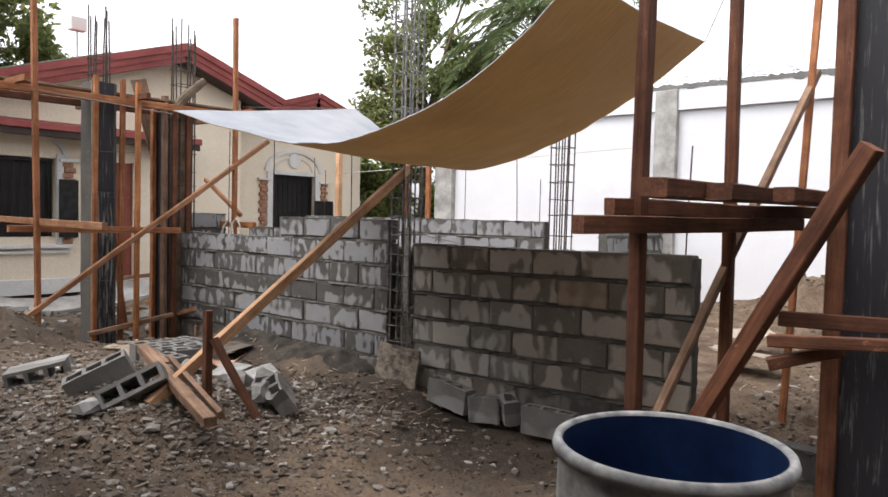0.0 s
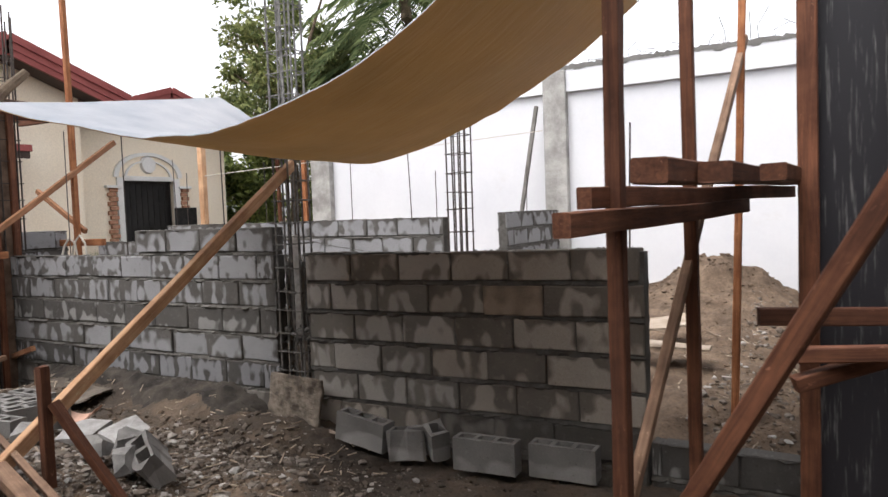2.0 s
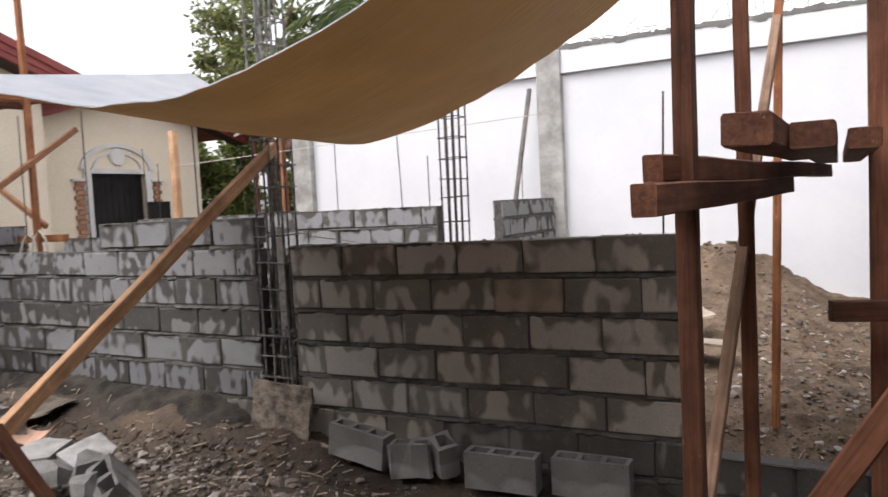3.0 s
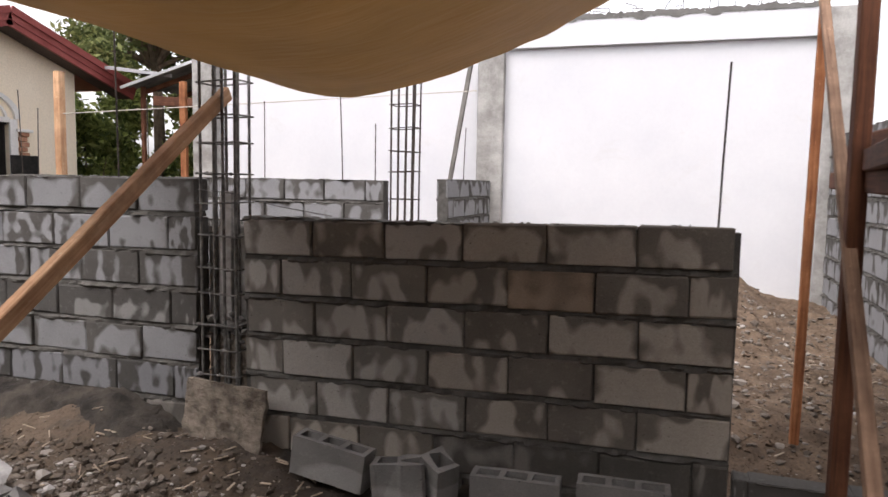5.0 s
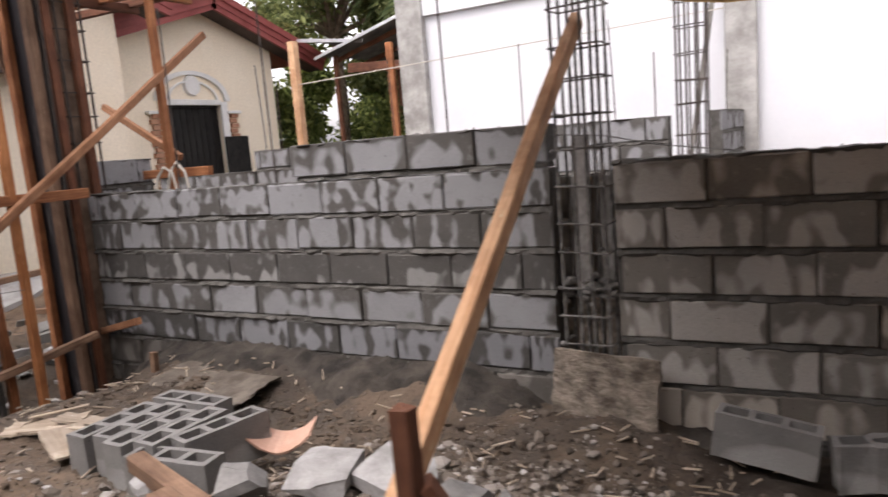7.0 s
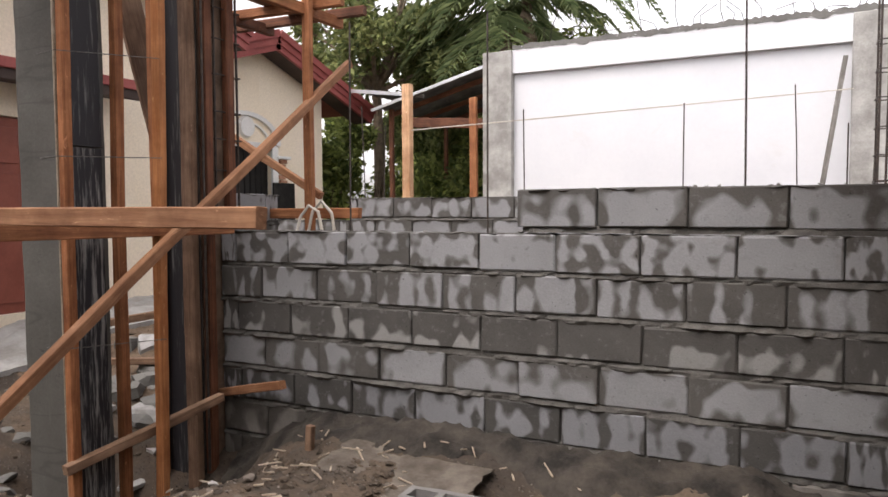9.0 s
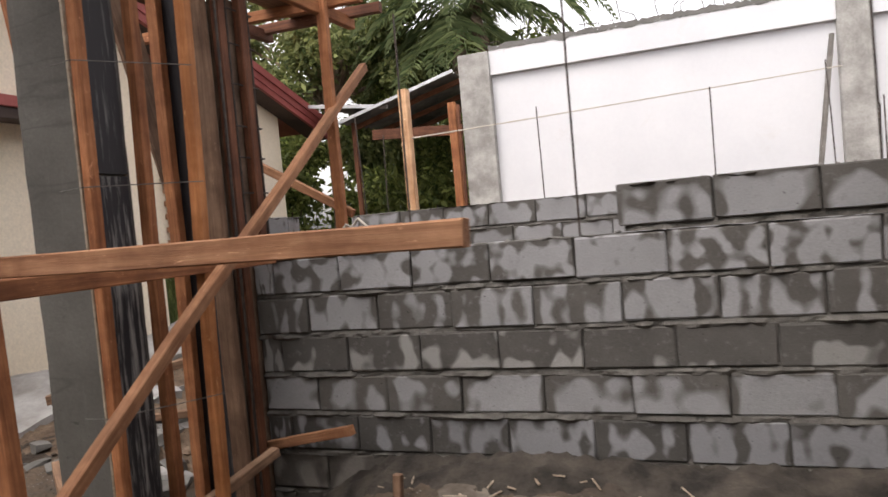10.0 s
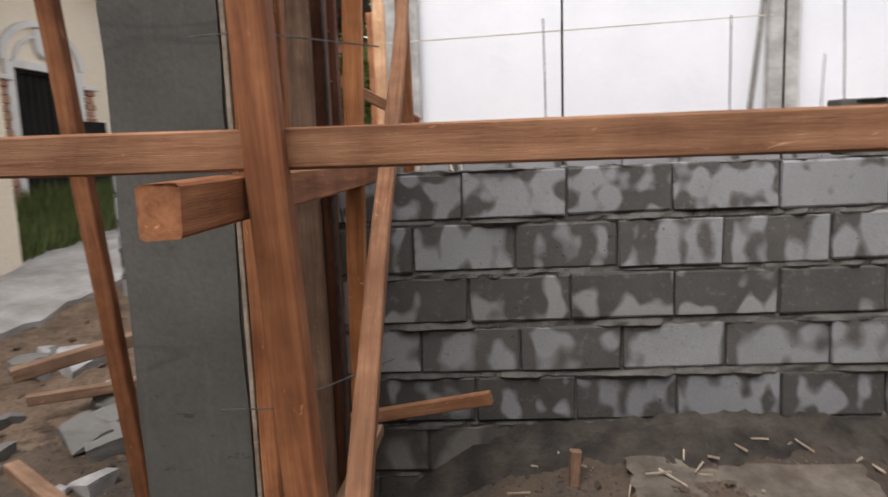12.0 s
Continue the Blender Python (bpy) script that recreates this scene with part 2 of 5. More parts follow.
M_WHITE = white_paint("white_wash", 0.0, 0.0)
M_WHITE_BEAM = white_paint("white_wash_beam", 0.33, 0.16)
M_CREAM = simple("cream_paint", (0.86, 0.745, 0.575), (0.90, 0.80, 0.64), 1.0, 0.8, fine=40, bump=0.15)
M_TRIM_WHITE = simple("white_trim", (0.68, 0.67, 0.64), (0.80, 0.79, 0.76), 2.0, 0.7, fine=40, bump=0.1)
M_MAROON = simple("maroon_fascia", (0.23, 0.05, 0.045), (0.33, 0.085, 0.075), 2.0, 0.55, fine=30, bump=0.1)
# near-black: shade under the eaves is part of this colour
M_SOFFIT = simple("shaded_soffit", (0.045, 0.03, 0.026), (0.08, 0.055, 0.045), 2.0, 0.7)
M_ROOF = simple("red_roof_sheet", (0.26, 0.07, 0.06), (0.36, 0.11, 0.09), 2.0, 0.5, 0.2)
M_IRON = simple("dark_sheet_roof", (0.10, 0.10, 0.10), (0.22, 0.21, 0.20), 3.0, 0.6, 0.4)
M_GALV = simple("galvanised_edge", (0.45, 0.47, 0.48), (0.62, 0.63, 0.64), 4.0, 0.45, 0.5)
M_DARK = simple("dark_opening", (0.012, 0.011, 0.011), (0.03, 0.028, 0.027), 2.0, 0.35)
M_GRILLE = simple("black_ironwork", (0.02, 0.02, 0.02), (0.045, 0.042, 0.04), 8.0, 0.5, 0.6)
M_BRICK = simple("red_brick", (0.32, 0.15, 0.09), (0.50, 0.29, 0.19), 6.0, 0.9)
M_DOOR_RED = simple("red_door_paint", (0.22, 0.06, 0.04), (0.30, 0.09, 0.06), 3.0, 0.5)
M_BLUE = simple("blue_plastic", (0.006, 0.016, 0.055), (0.012, 0.03, 0.095), 5.0, 0.42, fine=20, bump=0.1)
M_RIM = simple("cement_smeared_plastic", (0.24, 0.23, 0.215), (0.55, 0.535, 0.51), 9.0, 0.8, fine=60)
M_PIPE = simple("pale_hose", (0.55, 0.5, 0.42), (0.65, 0.6, 0.52), 5.0, 0.6)
M_TILE = simple("terracotta_shard", (0.55, 0.33, 0.24), (0.68, 0.46, 0.36), 5.0, 0.8)
M_STONE = simple("pale_rubble", (0.25, 0.242, 0.23), (0.41, 0.40, 0.385), 9.0, 0.9)
M_CHUNK = simple("grey_rubble", (0.15, 0.145, 0.136), (0.28, 0.27, 0.255), 9.0, 0.9)


def ground_paint():
    p = Paint("bare_soil", 0.95)
    big = p.noise(0.7, 6, 0.6)
    mid = p.noise(4.5, 6, 0.65)
    fine = p.noise(45, 5, 0.7)
    c = p.ramp(big, [(0.40, (0.072, 0.052, 0.037)), (0.60, (0.20, 0.146, 0.102))])
    c = p.mix(p.ramp(mid, [(0.44, (0.0,)), (0.60, (0.75,))]), c, (0.105, 0.085, 0.068))
    c = p.mix(0.7, c, p.ramp(fine, [(0.28, (0.45,)), (0.72, (1.15, 1.12, 1.08))]), "MULTIPLY")
    # soil darkened near the wall: damp, with the shade there painted in
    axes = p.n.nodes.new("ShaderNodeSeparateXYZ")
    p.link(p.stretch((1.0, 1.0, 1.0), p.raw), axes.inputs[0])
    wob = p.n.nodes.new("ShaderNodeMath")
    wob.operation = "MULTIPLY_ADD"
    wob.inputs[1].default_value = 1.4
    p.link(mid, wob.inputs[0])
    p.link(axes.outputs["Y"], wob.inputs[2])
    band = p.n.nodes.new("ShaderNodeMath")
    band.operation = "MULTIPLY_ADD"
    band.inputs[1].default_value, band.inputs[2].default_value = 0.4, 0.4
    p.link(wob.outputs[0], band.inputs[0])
    damp_shade = p.ramp(band.outputs[0], [(0.14, (0.0,)), (0.34, (0.85,)), (0.76, (0.9,)), (0.84, (0.0,))])
    c = p.mix(damp_shade, c, p.mix(1.0, c, (0.60, 0.62, 0.64), "MULTIPLY"))
    v = p.n.nodes.new("ShaderNodeTexVoronoi")
    v.inputs["Scale"].default_value = 38
    p.link(p.co, v.inputs["Vector"])
    pebble = p.ramp(v.outputs["Distance"], [(0.12, (1.0,)), (0.3, (0.0,))])
    c = p.mix(p.mix(1.0, pebble, p.ramp(p.noise(3, 3), [(0.5, (0.0,)), (0.6, (0.6,))]), "MULTIPLY"), c, (0.26, 0.235, 0.205))
    dry = p.ramp(wob.outputs[0], [(0.95, (0.0,)), (1.25, (1.0,))])
    c = p.mix(dry, c, p.mix(1.0, p.ramp(mid, [(0.35, (0.095, 0.066, 0.045)), (0.65, (0.215, 0.155, 0.108))]), p.ramp(fine, [(0.28, (0.55,)), (0.72, (1.1, 1.08, 1.05))]), "MULTIPLY"))
    hgt = p.mix(0.5, p.mix(0.5, fine, p.noise(16, 5, 0.7)), pebble)
    p.bump(hgt, 0.9, 0.025)
    return p.done(c)


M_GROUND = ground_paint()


def stone_paint():
    p = Paint("gravel_stone", 0.9)
    g = p.n.nodes.new("ShaderNodeNewGeometry")
    c = p.ramp(g.outputs["Random Per Island"], [(0.0, (0.095, 0.075, 0.058)), (0.5, (0.165, 0.137, 0.112)), (0.85, (0.26, 0.23, 0.20)), (1.0, (0.46, 0.44, 0.41))])
    f = p.noise(70, 3, 0.6)
    c = p.mix(0.4, c, p.ramp(f, [(0.3, (0.6,)), (0.7, (1.0,))]), "MULTIPLY")
    p.bump(f, 0.4, 0.004)
    return p.done(c)


M_GRAVEL = stone_paint()


def leaf_paint(name, a, b):
    p = Paint(name, 0.6)
    g = p.n.nodes.new("ShaderNodeNewGeometry")
    c = p.ramp(g.outputs["Random Per Island"], [(0.0, a), (0.75, b), (1.0, tuple(min(1, v * 1.8) for v in b))])
    p.done(c)
    t = p.n.nodes.new("ShaderNodeBsdfTranslucent")
    p.link(c, t.inputs["Color"])
    k = p.n.nodes.new("ShaderNodeMixShader")
    k.inputs[0].default_value = 0.5
    p.link(p.b.outputs[0], k.inputs[1]), p.link(t.outputs[0], k.inputs[2])
    p.link(k.outputs[0], p.n.nodes["Material Output"].inputs["Surface"])
    return p.m


M_LEAF = leaf_paint("broad_leaf", (0.07, 0.10, 0.035), (0.21, 0.235, 0.09))
M_PALM = leaf_paint("palm_leaf", (0.07, 0.11, 0.045), (0.19, 0.23, 0.105))
M_BUSH = leaf_paint("bush_leaf", (0.06, 0.095, 0.028), (0.24, 0.28, 0.085))
M_GRASS = leaf_paint("grass_blade", (0.08, 0.11, 0.035), (0.20, 0.24, 0.09))
M_BARK = simple("palm_bark", (0.12, 0.09, 0.065), (0.24, 0.185, 0.13), 9.0, 0.95, fine=40, bump=0.9, dist=0.02)

# ---- building blocks of the code ----
WORLD = {}


def thing(name, at, label, category, group="", kind=""):
    ob = new(name)
    ob.empty_display_size = 0.1
    ob.matrix_basis = Matrix.Translation(at)
    WORLD[ob] = ob.matrix_basis.copy()
    return tagged(ob, label, category, group, kind)


def to_mesh(name, bm, material):
    me = bpy.data.meshes.new(name)
    bm.to_mesh(me)
    bm.free()
    me.materials.append(material)
    return me


def put(name, me, m, parent=None, label=""):
    ob = new(name, me)
    if parent is not None:
        ob.parent = parent
        ob.matrix_parent_inverse = WORLD[parent].inverted()
    ob.matrix_basis = m
    WORLD[ob] = m.copy()
    if label:
        ob["label"] = label
    return ob


def part(name, bm, material, parent=None, label="", m=None):
    """One mesh under a thing or part, from a bmesh in world metres or in the frame m."""
    return put(name, to_mesh(name, bm, material), m or Matrix.Identity(4), parent, label)


def based(bm, at):
    """Moves a bmesh so that its origin is the given world point."""
    bmesh.ops.translate(bm, vec=-Vector(at), verts=bm.verts)
    return Matrix.Translation(at)


def solo(name, bm, material, at, label, category, group="", kind=""):
    """A thing that is one mesh; bm is in world metres."""
    m = based(bm, at)
    return tagged(part(name, bm, material, None, "", m), label, category, group, kind)


def box(bm, lo, hi, bevel=0.0):
    lo, hi = Vector(lo), Vector(hi)
    r = bmesh.ops.create_cube(bm, size=1.0, matrix=Matrix.LocRotScale((lo + hi) / 2, None, hi - lo))
    if bevel:
        edges = list({e for v in r["verts"] for e in v.link_edges})
        bmesh.ops.bevel(bm, geom=edges, offset=bevel, segments=1, affect="EDGES")
    return bm


def boxed(lo, hi, bevel=0.0):
    return box(bmesh.new(), lo, hi, bevel)


def tube(bm, pts, r, sides=8, r2=None):
    """A round bar through a list of points."""
    pts = [Vector(p) for p in pts]
    rings = []
    for i, p in enumerate(pts):
        d = (pts[min(i + 1, len(pts) - 1)] - pts[max(i - 1, 0)]).normalized()
        q = d.to_track_quat("Z", "Y")
        k = i / max(1, len(pts) - 1)
        rr = r if r2 is None else r + (r2 - r) * k
        rings.append([bm.verts.new(p + q @ Vector((rr * math.cos(a), rr * math.sin(a), 0))) for a in [2 * math.pi * s / sides for s in range(sides)]])
    for a, b in zip(rings, rings[1:]):
        for s in range(sides):
            bm.faces.new((a[s], a[(s + 1) % sides], b[(s + 1) % sides], b[s]))
    bm.faces.new(rings[0][::-1]), bm.faces.new(rings[-1])
    return bm


def axis_frame(p, q, roll=0.0):
    """A pose at p whose x axis points to q, its z axis as far up as it can."""
    p, q = Vector(p), Vector(q)
    x = (q - p).normalized()
    up = Vector((0, 0, 1)) if abs(x.z) < 0.95 else Vector((0, -1, 0))
    y = up.cross(x).normalized()
    z = x.cross(y)
    rot = Matrix((x, y, z)).transposed().to_4x4()
    return Matrix.Translation(p) @ rot @ Matrix.Rotation(radians(roll), 4, "X")


def stick_mesh(length, w, h, seed=0, warp=0.004):
    """A sawn stick along +x from 0 to length, w across (y) and h deep (z), with eased, slightly wavy edges."""
    rng = random.Random(seed)
    bm = bmesh.new()
    n = max(2, int(length / 0.22))
    e = min(w, h) * 0.09
    outline = [(-w / 2 + e, -h / 2), (w / 2 - e, -h / 2), (w / 2, -h / 2 + e), (w / 2, h / 2 - e), (w / 2 - e, h / 2), (-w / 2 + e, h / 2), (-w / 2, h / 2 - e), (-w / 2, -h / 2 + e)]
    a, b, c = rng.uniform(-1, 1), rng.uniform(-1, 1), rng.uniform(2, 4)
    rings = []
    for i in range(n + 1):
        x = length * i / n
        dy, dz = warp * a * math.sin(c * x), warp * b * math.sin(c * x * 0.8 + 1)
        rings.append([bm.verts.new((x + (rng.uniform(-0.003, 0.003) if i in (0, n) else 0), y + dy + rng.uniform(-0.0012, 0.0012), z + dz + rng.uniform(-0.0012, 0.0012))) for y, z in outline])
    for r, s in zip(rings, rings[1:]):
        for k in range(8):
            bm.faces.new((r[k], r[(k + 1) % 8], s[(k + 1) % 8], s[k]))
    bm.faces.new(rings[0][::-1]), bm.faces.new(rings[-1])
    return bm


SEED = [1]


def stick(name, p, q, w, h, material, parent=None, label="", roll=0.0, warp=0.004):
    SEED[0] += 1
    length = (Vector(q) - Vector(p)).length
    return part(name, stick_mesh(length, w, h, SEED[0], warp), material, parent, label, axis_frame(p, q, roll))


def rough(bm, amount, scale, seed=0.0):
    for v in bm.verts:
        n = noise.noise_vector(v.co * scale + Vector((seed, seed * 1.7, seed * 0.6)))
        v.co += n * amount
    return bm


def smooth01(a, b, x):
    k = min(1.0, max(0.0, (x - a) / (b - a)))
    return k * k * (3 - 2 * k)


# ---- ground ----


def hill(x, y, cx, cy, rx, ry, hgt):
    d = ((x - cx) / rx) ** 2 + ((y - cy) / ry) ** 2
    return hgt * math.exp(-d)


def ground_z(x, y):
    """Height of the ground: trampled soil, a gravel heap, a dug pit at the corner column and spoil heaps."""
    z = -0.13 - hill(x, y, 1.6, -0.25, 1.0, 0.5, 0.05)
    z += 0.13 * smooth01(-0.5, -1.3, y) * smooth01(1.2, -0.4, x)
    z += hill(x, y, -0.5, -2.26, 0.92, 0.56, 0.36)
    z += hill(x, y, -0.1, -0.22, 0.42, 0.3, 0.14)
    z += hill(x, y, -2.6, -2.7, 1.2, 0.7, 0.18)
    z += hill(x, y, -2.7, -0.75, 0.7, 0.45, 0.16)
    z -= hill(x, y, -4.05, -0.72, 0.62, 0.55, 0.62)
    z += 0.06 * smooth01(-4.7, -5.6, x) + 0.06 * smooth01(-6.3, -7.0, x) + 0.25 * smooth01(-7.6, -8.15, x)
    bank = math.exp(-((y + 0.02) / 0.38) ** 2) if y < 0.2 else 0.0
    z += 0.19 * bank * smooth01(-3.75, -3.1, x) * smooth01(-0.15, -0.9, x)
    z += hill(x, y, -3.65, -2.1, 0.75, 0.42, 0.38) * (1 + 0.3 * noise.noise((x * 4, y * 4, 9.0)))
    if y > -0.3:
        z += 0.20 * smooth01(0.1, 1.2, y) + 0.25 * smooth01(1.5, 5.0, y)
        z -= 0.20 * smooth01(2.5, 3.4, x) * smooth01(1.0, 4.0, y)
        z += hill(x, y, 2.08, 4.95, 0.62, 0.7, 0.46) * (1 + 0.3 * noise.noise((x * 4, y * 4, 7.0)))
        z += 0.06 * smooth01(1.4, 2.0, x) * smooth01(1.5, 3.5, y) * abs(noise.noise((x * 6, y * 6, 3.0)))
    near = smooth01(14, 6, math.hypot(x + 0.5, y))
    z += near * (0.05 * noise.noise((x * 1.6, y * 1.6, 0.3)) + 0.03 * noise.noise((x * 5, y * 5, 2.0)) + 0.03 * abs(noise.noise((x * 9, y * 9, 4.0))) + 0.016 * noise.noise((x * 19, y * 19, 6.0)))
    z += near * 0.05 * abs(noise.noise((x * 6, y * 6, 12.0))) * smooth01(0.25, -0.25, noise.noise((x * 0.8, y * 0.8, 15.0)))
    return z


def ground_axis(lo, hi, step, far):
    n = int(round((hi - lo) / step))
    mid = [lo + (hi - lo) * i / n for i in range(n + 1)]
    out, d, k = [], step, 0.0
    while k < far:
        d *= 1.35
        k += d
        out.append(k)
    return [lo - v for v in reversed(out)] + mid + [hi + v for v in out]


def build_ground():
    xs, ys = ground_axis(-8.5, 4.6, 0.034, 900), ground_axis(-4.2, 5.6, 0.034, 900)
    nx = len(xs)
    verts = [(x, y, ground_z(x, y)) for y in ys for x in xs]
    faces = [(j * nx + i, j * nx + i + 1, (j + 1) * nx + i + 1, (j + 1) * nx + i) for j in range(len(ys) - 1) for i in range(nx - 1)]
    me = bpy.data.meshes.new("ground")
    me.from_pydata(verts, [], faces)
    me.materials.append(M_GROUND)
    me.polygons.foreach_set("use_smooth", [True] * len(faces))
    return tagged(new("ground", me), "trampled brown soil of a building site with rubble", "ground", kind="structure")


build_ground()

# ---- block walls ----
PITCH, TALL = 0.4115, 0.2135


def block_bm(seed, length=0.402, deep=0.12, tall=0.184):
    """A worn solid-faced concrete block centred on its origin."""
    bm = boxed((-length / 2, -deep / 2, -tall / 2), (length / 2, deep / 2, tall / 2), 0.006)
    rng = random.Random(seed)
    for v in bm.verts:
        v.co += Vector((rng.uniform(-1, 1), rng.uniform(-1, 1) * 0.6, rng.uniform(-1, 1))) * 0.0035
    return bm


BLOCKS = [[to_mesh("block", block_bm(s), m) for s in range(4)] for m in M_BLOCK]


def mortar_core(x0, x1, z0, z1, y0, deep, tops, seed):
    """The mortar of a wall: a core set back from the block faces that swells out along the bed joints."""
    bm = bmesh.new()
    nx, nz = max(2, int((x1 - x0) / 0.022)), max(2, int((z1 - z0) / 0.016))
    sheets = []
    for side in (0, 1):
        grid = []
        for j in range(nz + 1):
            z = z0 + (z1 - z0) * j / nz
            row = []
            for i in range(nx + 1):
                x = x0 + (x1 - x0) * i / nx
                k = (tops(x) - z) / TALL
                f = abs(k - round(k)) * TALL
                bed = max(0.0, 1 - f / 0.028)
                n = noise.noise((x * 19 + seed, z * 31, seed + side)) * 0.5 + noise.noise((x * 6, z * 14, seed)) * 0.5
                inset = 0.019 - bed * (0.021 + 0.06 * max(-0.25, n))
                y = y0 + inset if side == 0 else y0 + deep - inset
                zz = z + (0.012 * noise.noise((x * 13, seed, 0.0)) if j == nz else 0)
                row.append(bm.verts.new((x, y, zz)))
            grid.append(row)
        sheets.append(grid)
    for s, g in enumerate(sheets):
        for j in range(nz):
            for i in range(nx):
                q = (g[j][i], g[j][i + 1], g[j + 1][i + 1], g[j + 1][i])
                bm.faces.new(q if s == 0 else q[::-1])
    a, b = sheets
    for i in range(nx):
        bm.faces.new((a[nz][i], a[nz][i + 1], b[nz][i + 1], b[nz][i]))
        bm.faces.new((a[0][i + 1], a[0][i], b[0][i], b[0][i + 1]))
    for j in range(nz):
        bm.faces.new((a[j + 1][0], b[j + 1][0], b[j][0], a[j][0]))
        bm.faces.new((a[j][nx], b[j][nx], b[j + 1][nx], a[j + 1][nx]))
    return bm


LAID = []


def lay_course(wall, x0, x1, phase, centre_z, y_mid, kind_of, turn=None):
    """Blocks of one course between x0 and x1 with a head joint at phase."""
    n = math.floor((x0 - phase) / PITCH)
    left = phase + n * PITCH
    while left < x1 - 0.02:
        a, b = max(left, x0), min(left + PITCH, x1)
        if b - a > 0.05:
            LAID.append((wall, a + 0.0045, b - 0.0045, centre_z, y_mid, kind_of, turn))
        left += PITCH


def block_wall(name, x0, x1, y0, top, rows, phases, kinds, label, seed, floor=-0.5, deep=0.12, m=None):
    """A block wall along x (or along the frame m): its mortar is the structure, its blocks are parts of it."""
    z_top = lambda x: top(x)
    bm = mortar_core(x0, x1, floor, top((x0 + x1) / 2) - 0.006, y0, deep, z_top, seed)
    wall = part(name, bm, M_MORTAR, None, "", m or Matrix.Identity(4))
    tagged(wall, label, "block wall", kind="structure")
    for k in range(rows):
        lay_course(wall, x0, x1, phases[k % len(phases)], (lambda x, k=k: top(x) - TALL * k - 0.098), y0 + deep / 2, kinds[k], m)
    return wall


top_right = lambda x: 1.178 + 0.016 * x
top_left = lambda x: 1.182 + 0.004 * x
# lower courses take the darker blocks, so shade near the ground is in their colour
wall_r = block_wall("wall_front_right", -0.02, 2.47, 0.0, top_right, 8, (0.39, 0.21, 0.41, 0.22, 0.42, 0.26, 0.42), (3, 3, 3, 3, 3, 4, 4, 4),
                    "unplastered grey concrete block wall with damp patches", 3.0)
wall_l = block_wall("wall_front_left", -3.93, -0.33, 0.0, top_left, 8, (-0.52, -0.73, -0.51, -0.715, -0.49, -0.70, -0.5), (0, 7, 2, 1, 8, 4, 4, 4),
                    "unplastered grey concrete block wall, blotched light and dark", 7.0)
step_bm = mortar_core(-1.93, -0.345, top_left(-1) - 0.002, top_left(-1) + 0.205, 0.0, 0.12, lambda x: top_left(x) + TALL, 5.0)
wall_step = tagged(part("wall_front_step", step_bm, M_MORTAR), "single extra course of grey concrete blocks on the wall", "block wall", kind="structure")
lay_course(wall_step, -1.955, -0.335, -0.345 - 4 * PITCH + 0.03, lambda x: top_left(x) + TALL - 0.094, 0.06, 1)


def crumbs(x0, x1, top, y0, count, seed):
    """Mortar droppings left along the top of a wall."""
    rng = random.Random(seed)
    bm = bmesh.new()
    for _ in range(count):
        x, r = rng.uniform(x0, x1), rng.uniform(0.002, 0.005) + 0.007 * rng.random() ** 3
        q = (x, y0 + rng.uniform(0.004, 0.11), top(x) + r * 0.25)
        bmesh.ops.create_icosphere(bm, subdivisions=1, radius=r, matrix=Matrix.LocRotScale(q, Euler((rng.random() * 3, 0, rng.random() * 3)), (1.7, 1.1, 0.6)))
    tagged(part("mortar_crumbs", rough(bm, 0.003, 60, seed), M_LOOSE), "dried mortar droppings along the wall's top", "mortar", kind="stuff")


crumbs(0.0, 2.45, lambda x: top_right(x) - 0.004, 0.0, 60, 41)
crumbs(-3.85, -1.97, lambda x: top_left(x) - 0.004, 0.0, 40, 42)
crumbs(-1.92, -0.36, lambda x: top_left(x) + TALL - 0.002, 0.0, 30, 43)
# low footing course between the wall's end and the far column
wall_low = block_wall("wall_front_low", 2.49, 3.27, 0.0, lambda x: 0.10, 2, (2.55, 2.75), (2, 2), "low footing course of dark damp blocks", 9.0)
# back wall and its stubs
top_back = lambda x: 1.405
wall_b = block_wall("wall_back", -4.64, -0.27, 2.5, top_back, 6, (-0.45, -0.66), (1, 1, 2, 0, 0, 0), "unplastered grey block wall behind the first room", 11.0)
wall_b2 = block_wall("wall_back_low", -6.2, -4.66, 2.5, lambda x: 1.405 - TALL, 5, (-0.66, -0.45), (1, 0, 0, 0, 0), "lower end of the grey block wall", 13.0)
side = Matrix.Translation((-0.08, 0, 0)) @ Matrix.Rotation(radians(90), 4, "Z")
wall_s = block_wall("wall_stub", 3.56, 5.30, -0.06, lambda x: 1.43, 6, (3.56, 3.76), (1, 1, 1, 2, 2, 2), "short grey block wall beside the perimeter pillar", 15.0, m=side)
side2 = Matrix.Translation((-4.1, 0, 0)) @ Matrix.Rotation(radians(90), 4, "Z")
wall_c = block_wall("wall_corner", 0.14, 0.69, -0.06, lambda x: 1.405, 7, (0.14, 0.34), (0, 0, 0, 2, 2, 2, 2), "short return of grey blocks behind the corner column", 17.0, m=side2)

# ---- perimeter wall ----


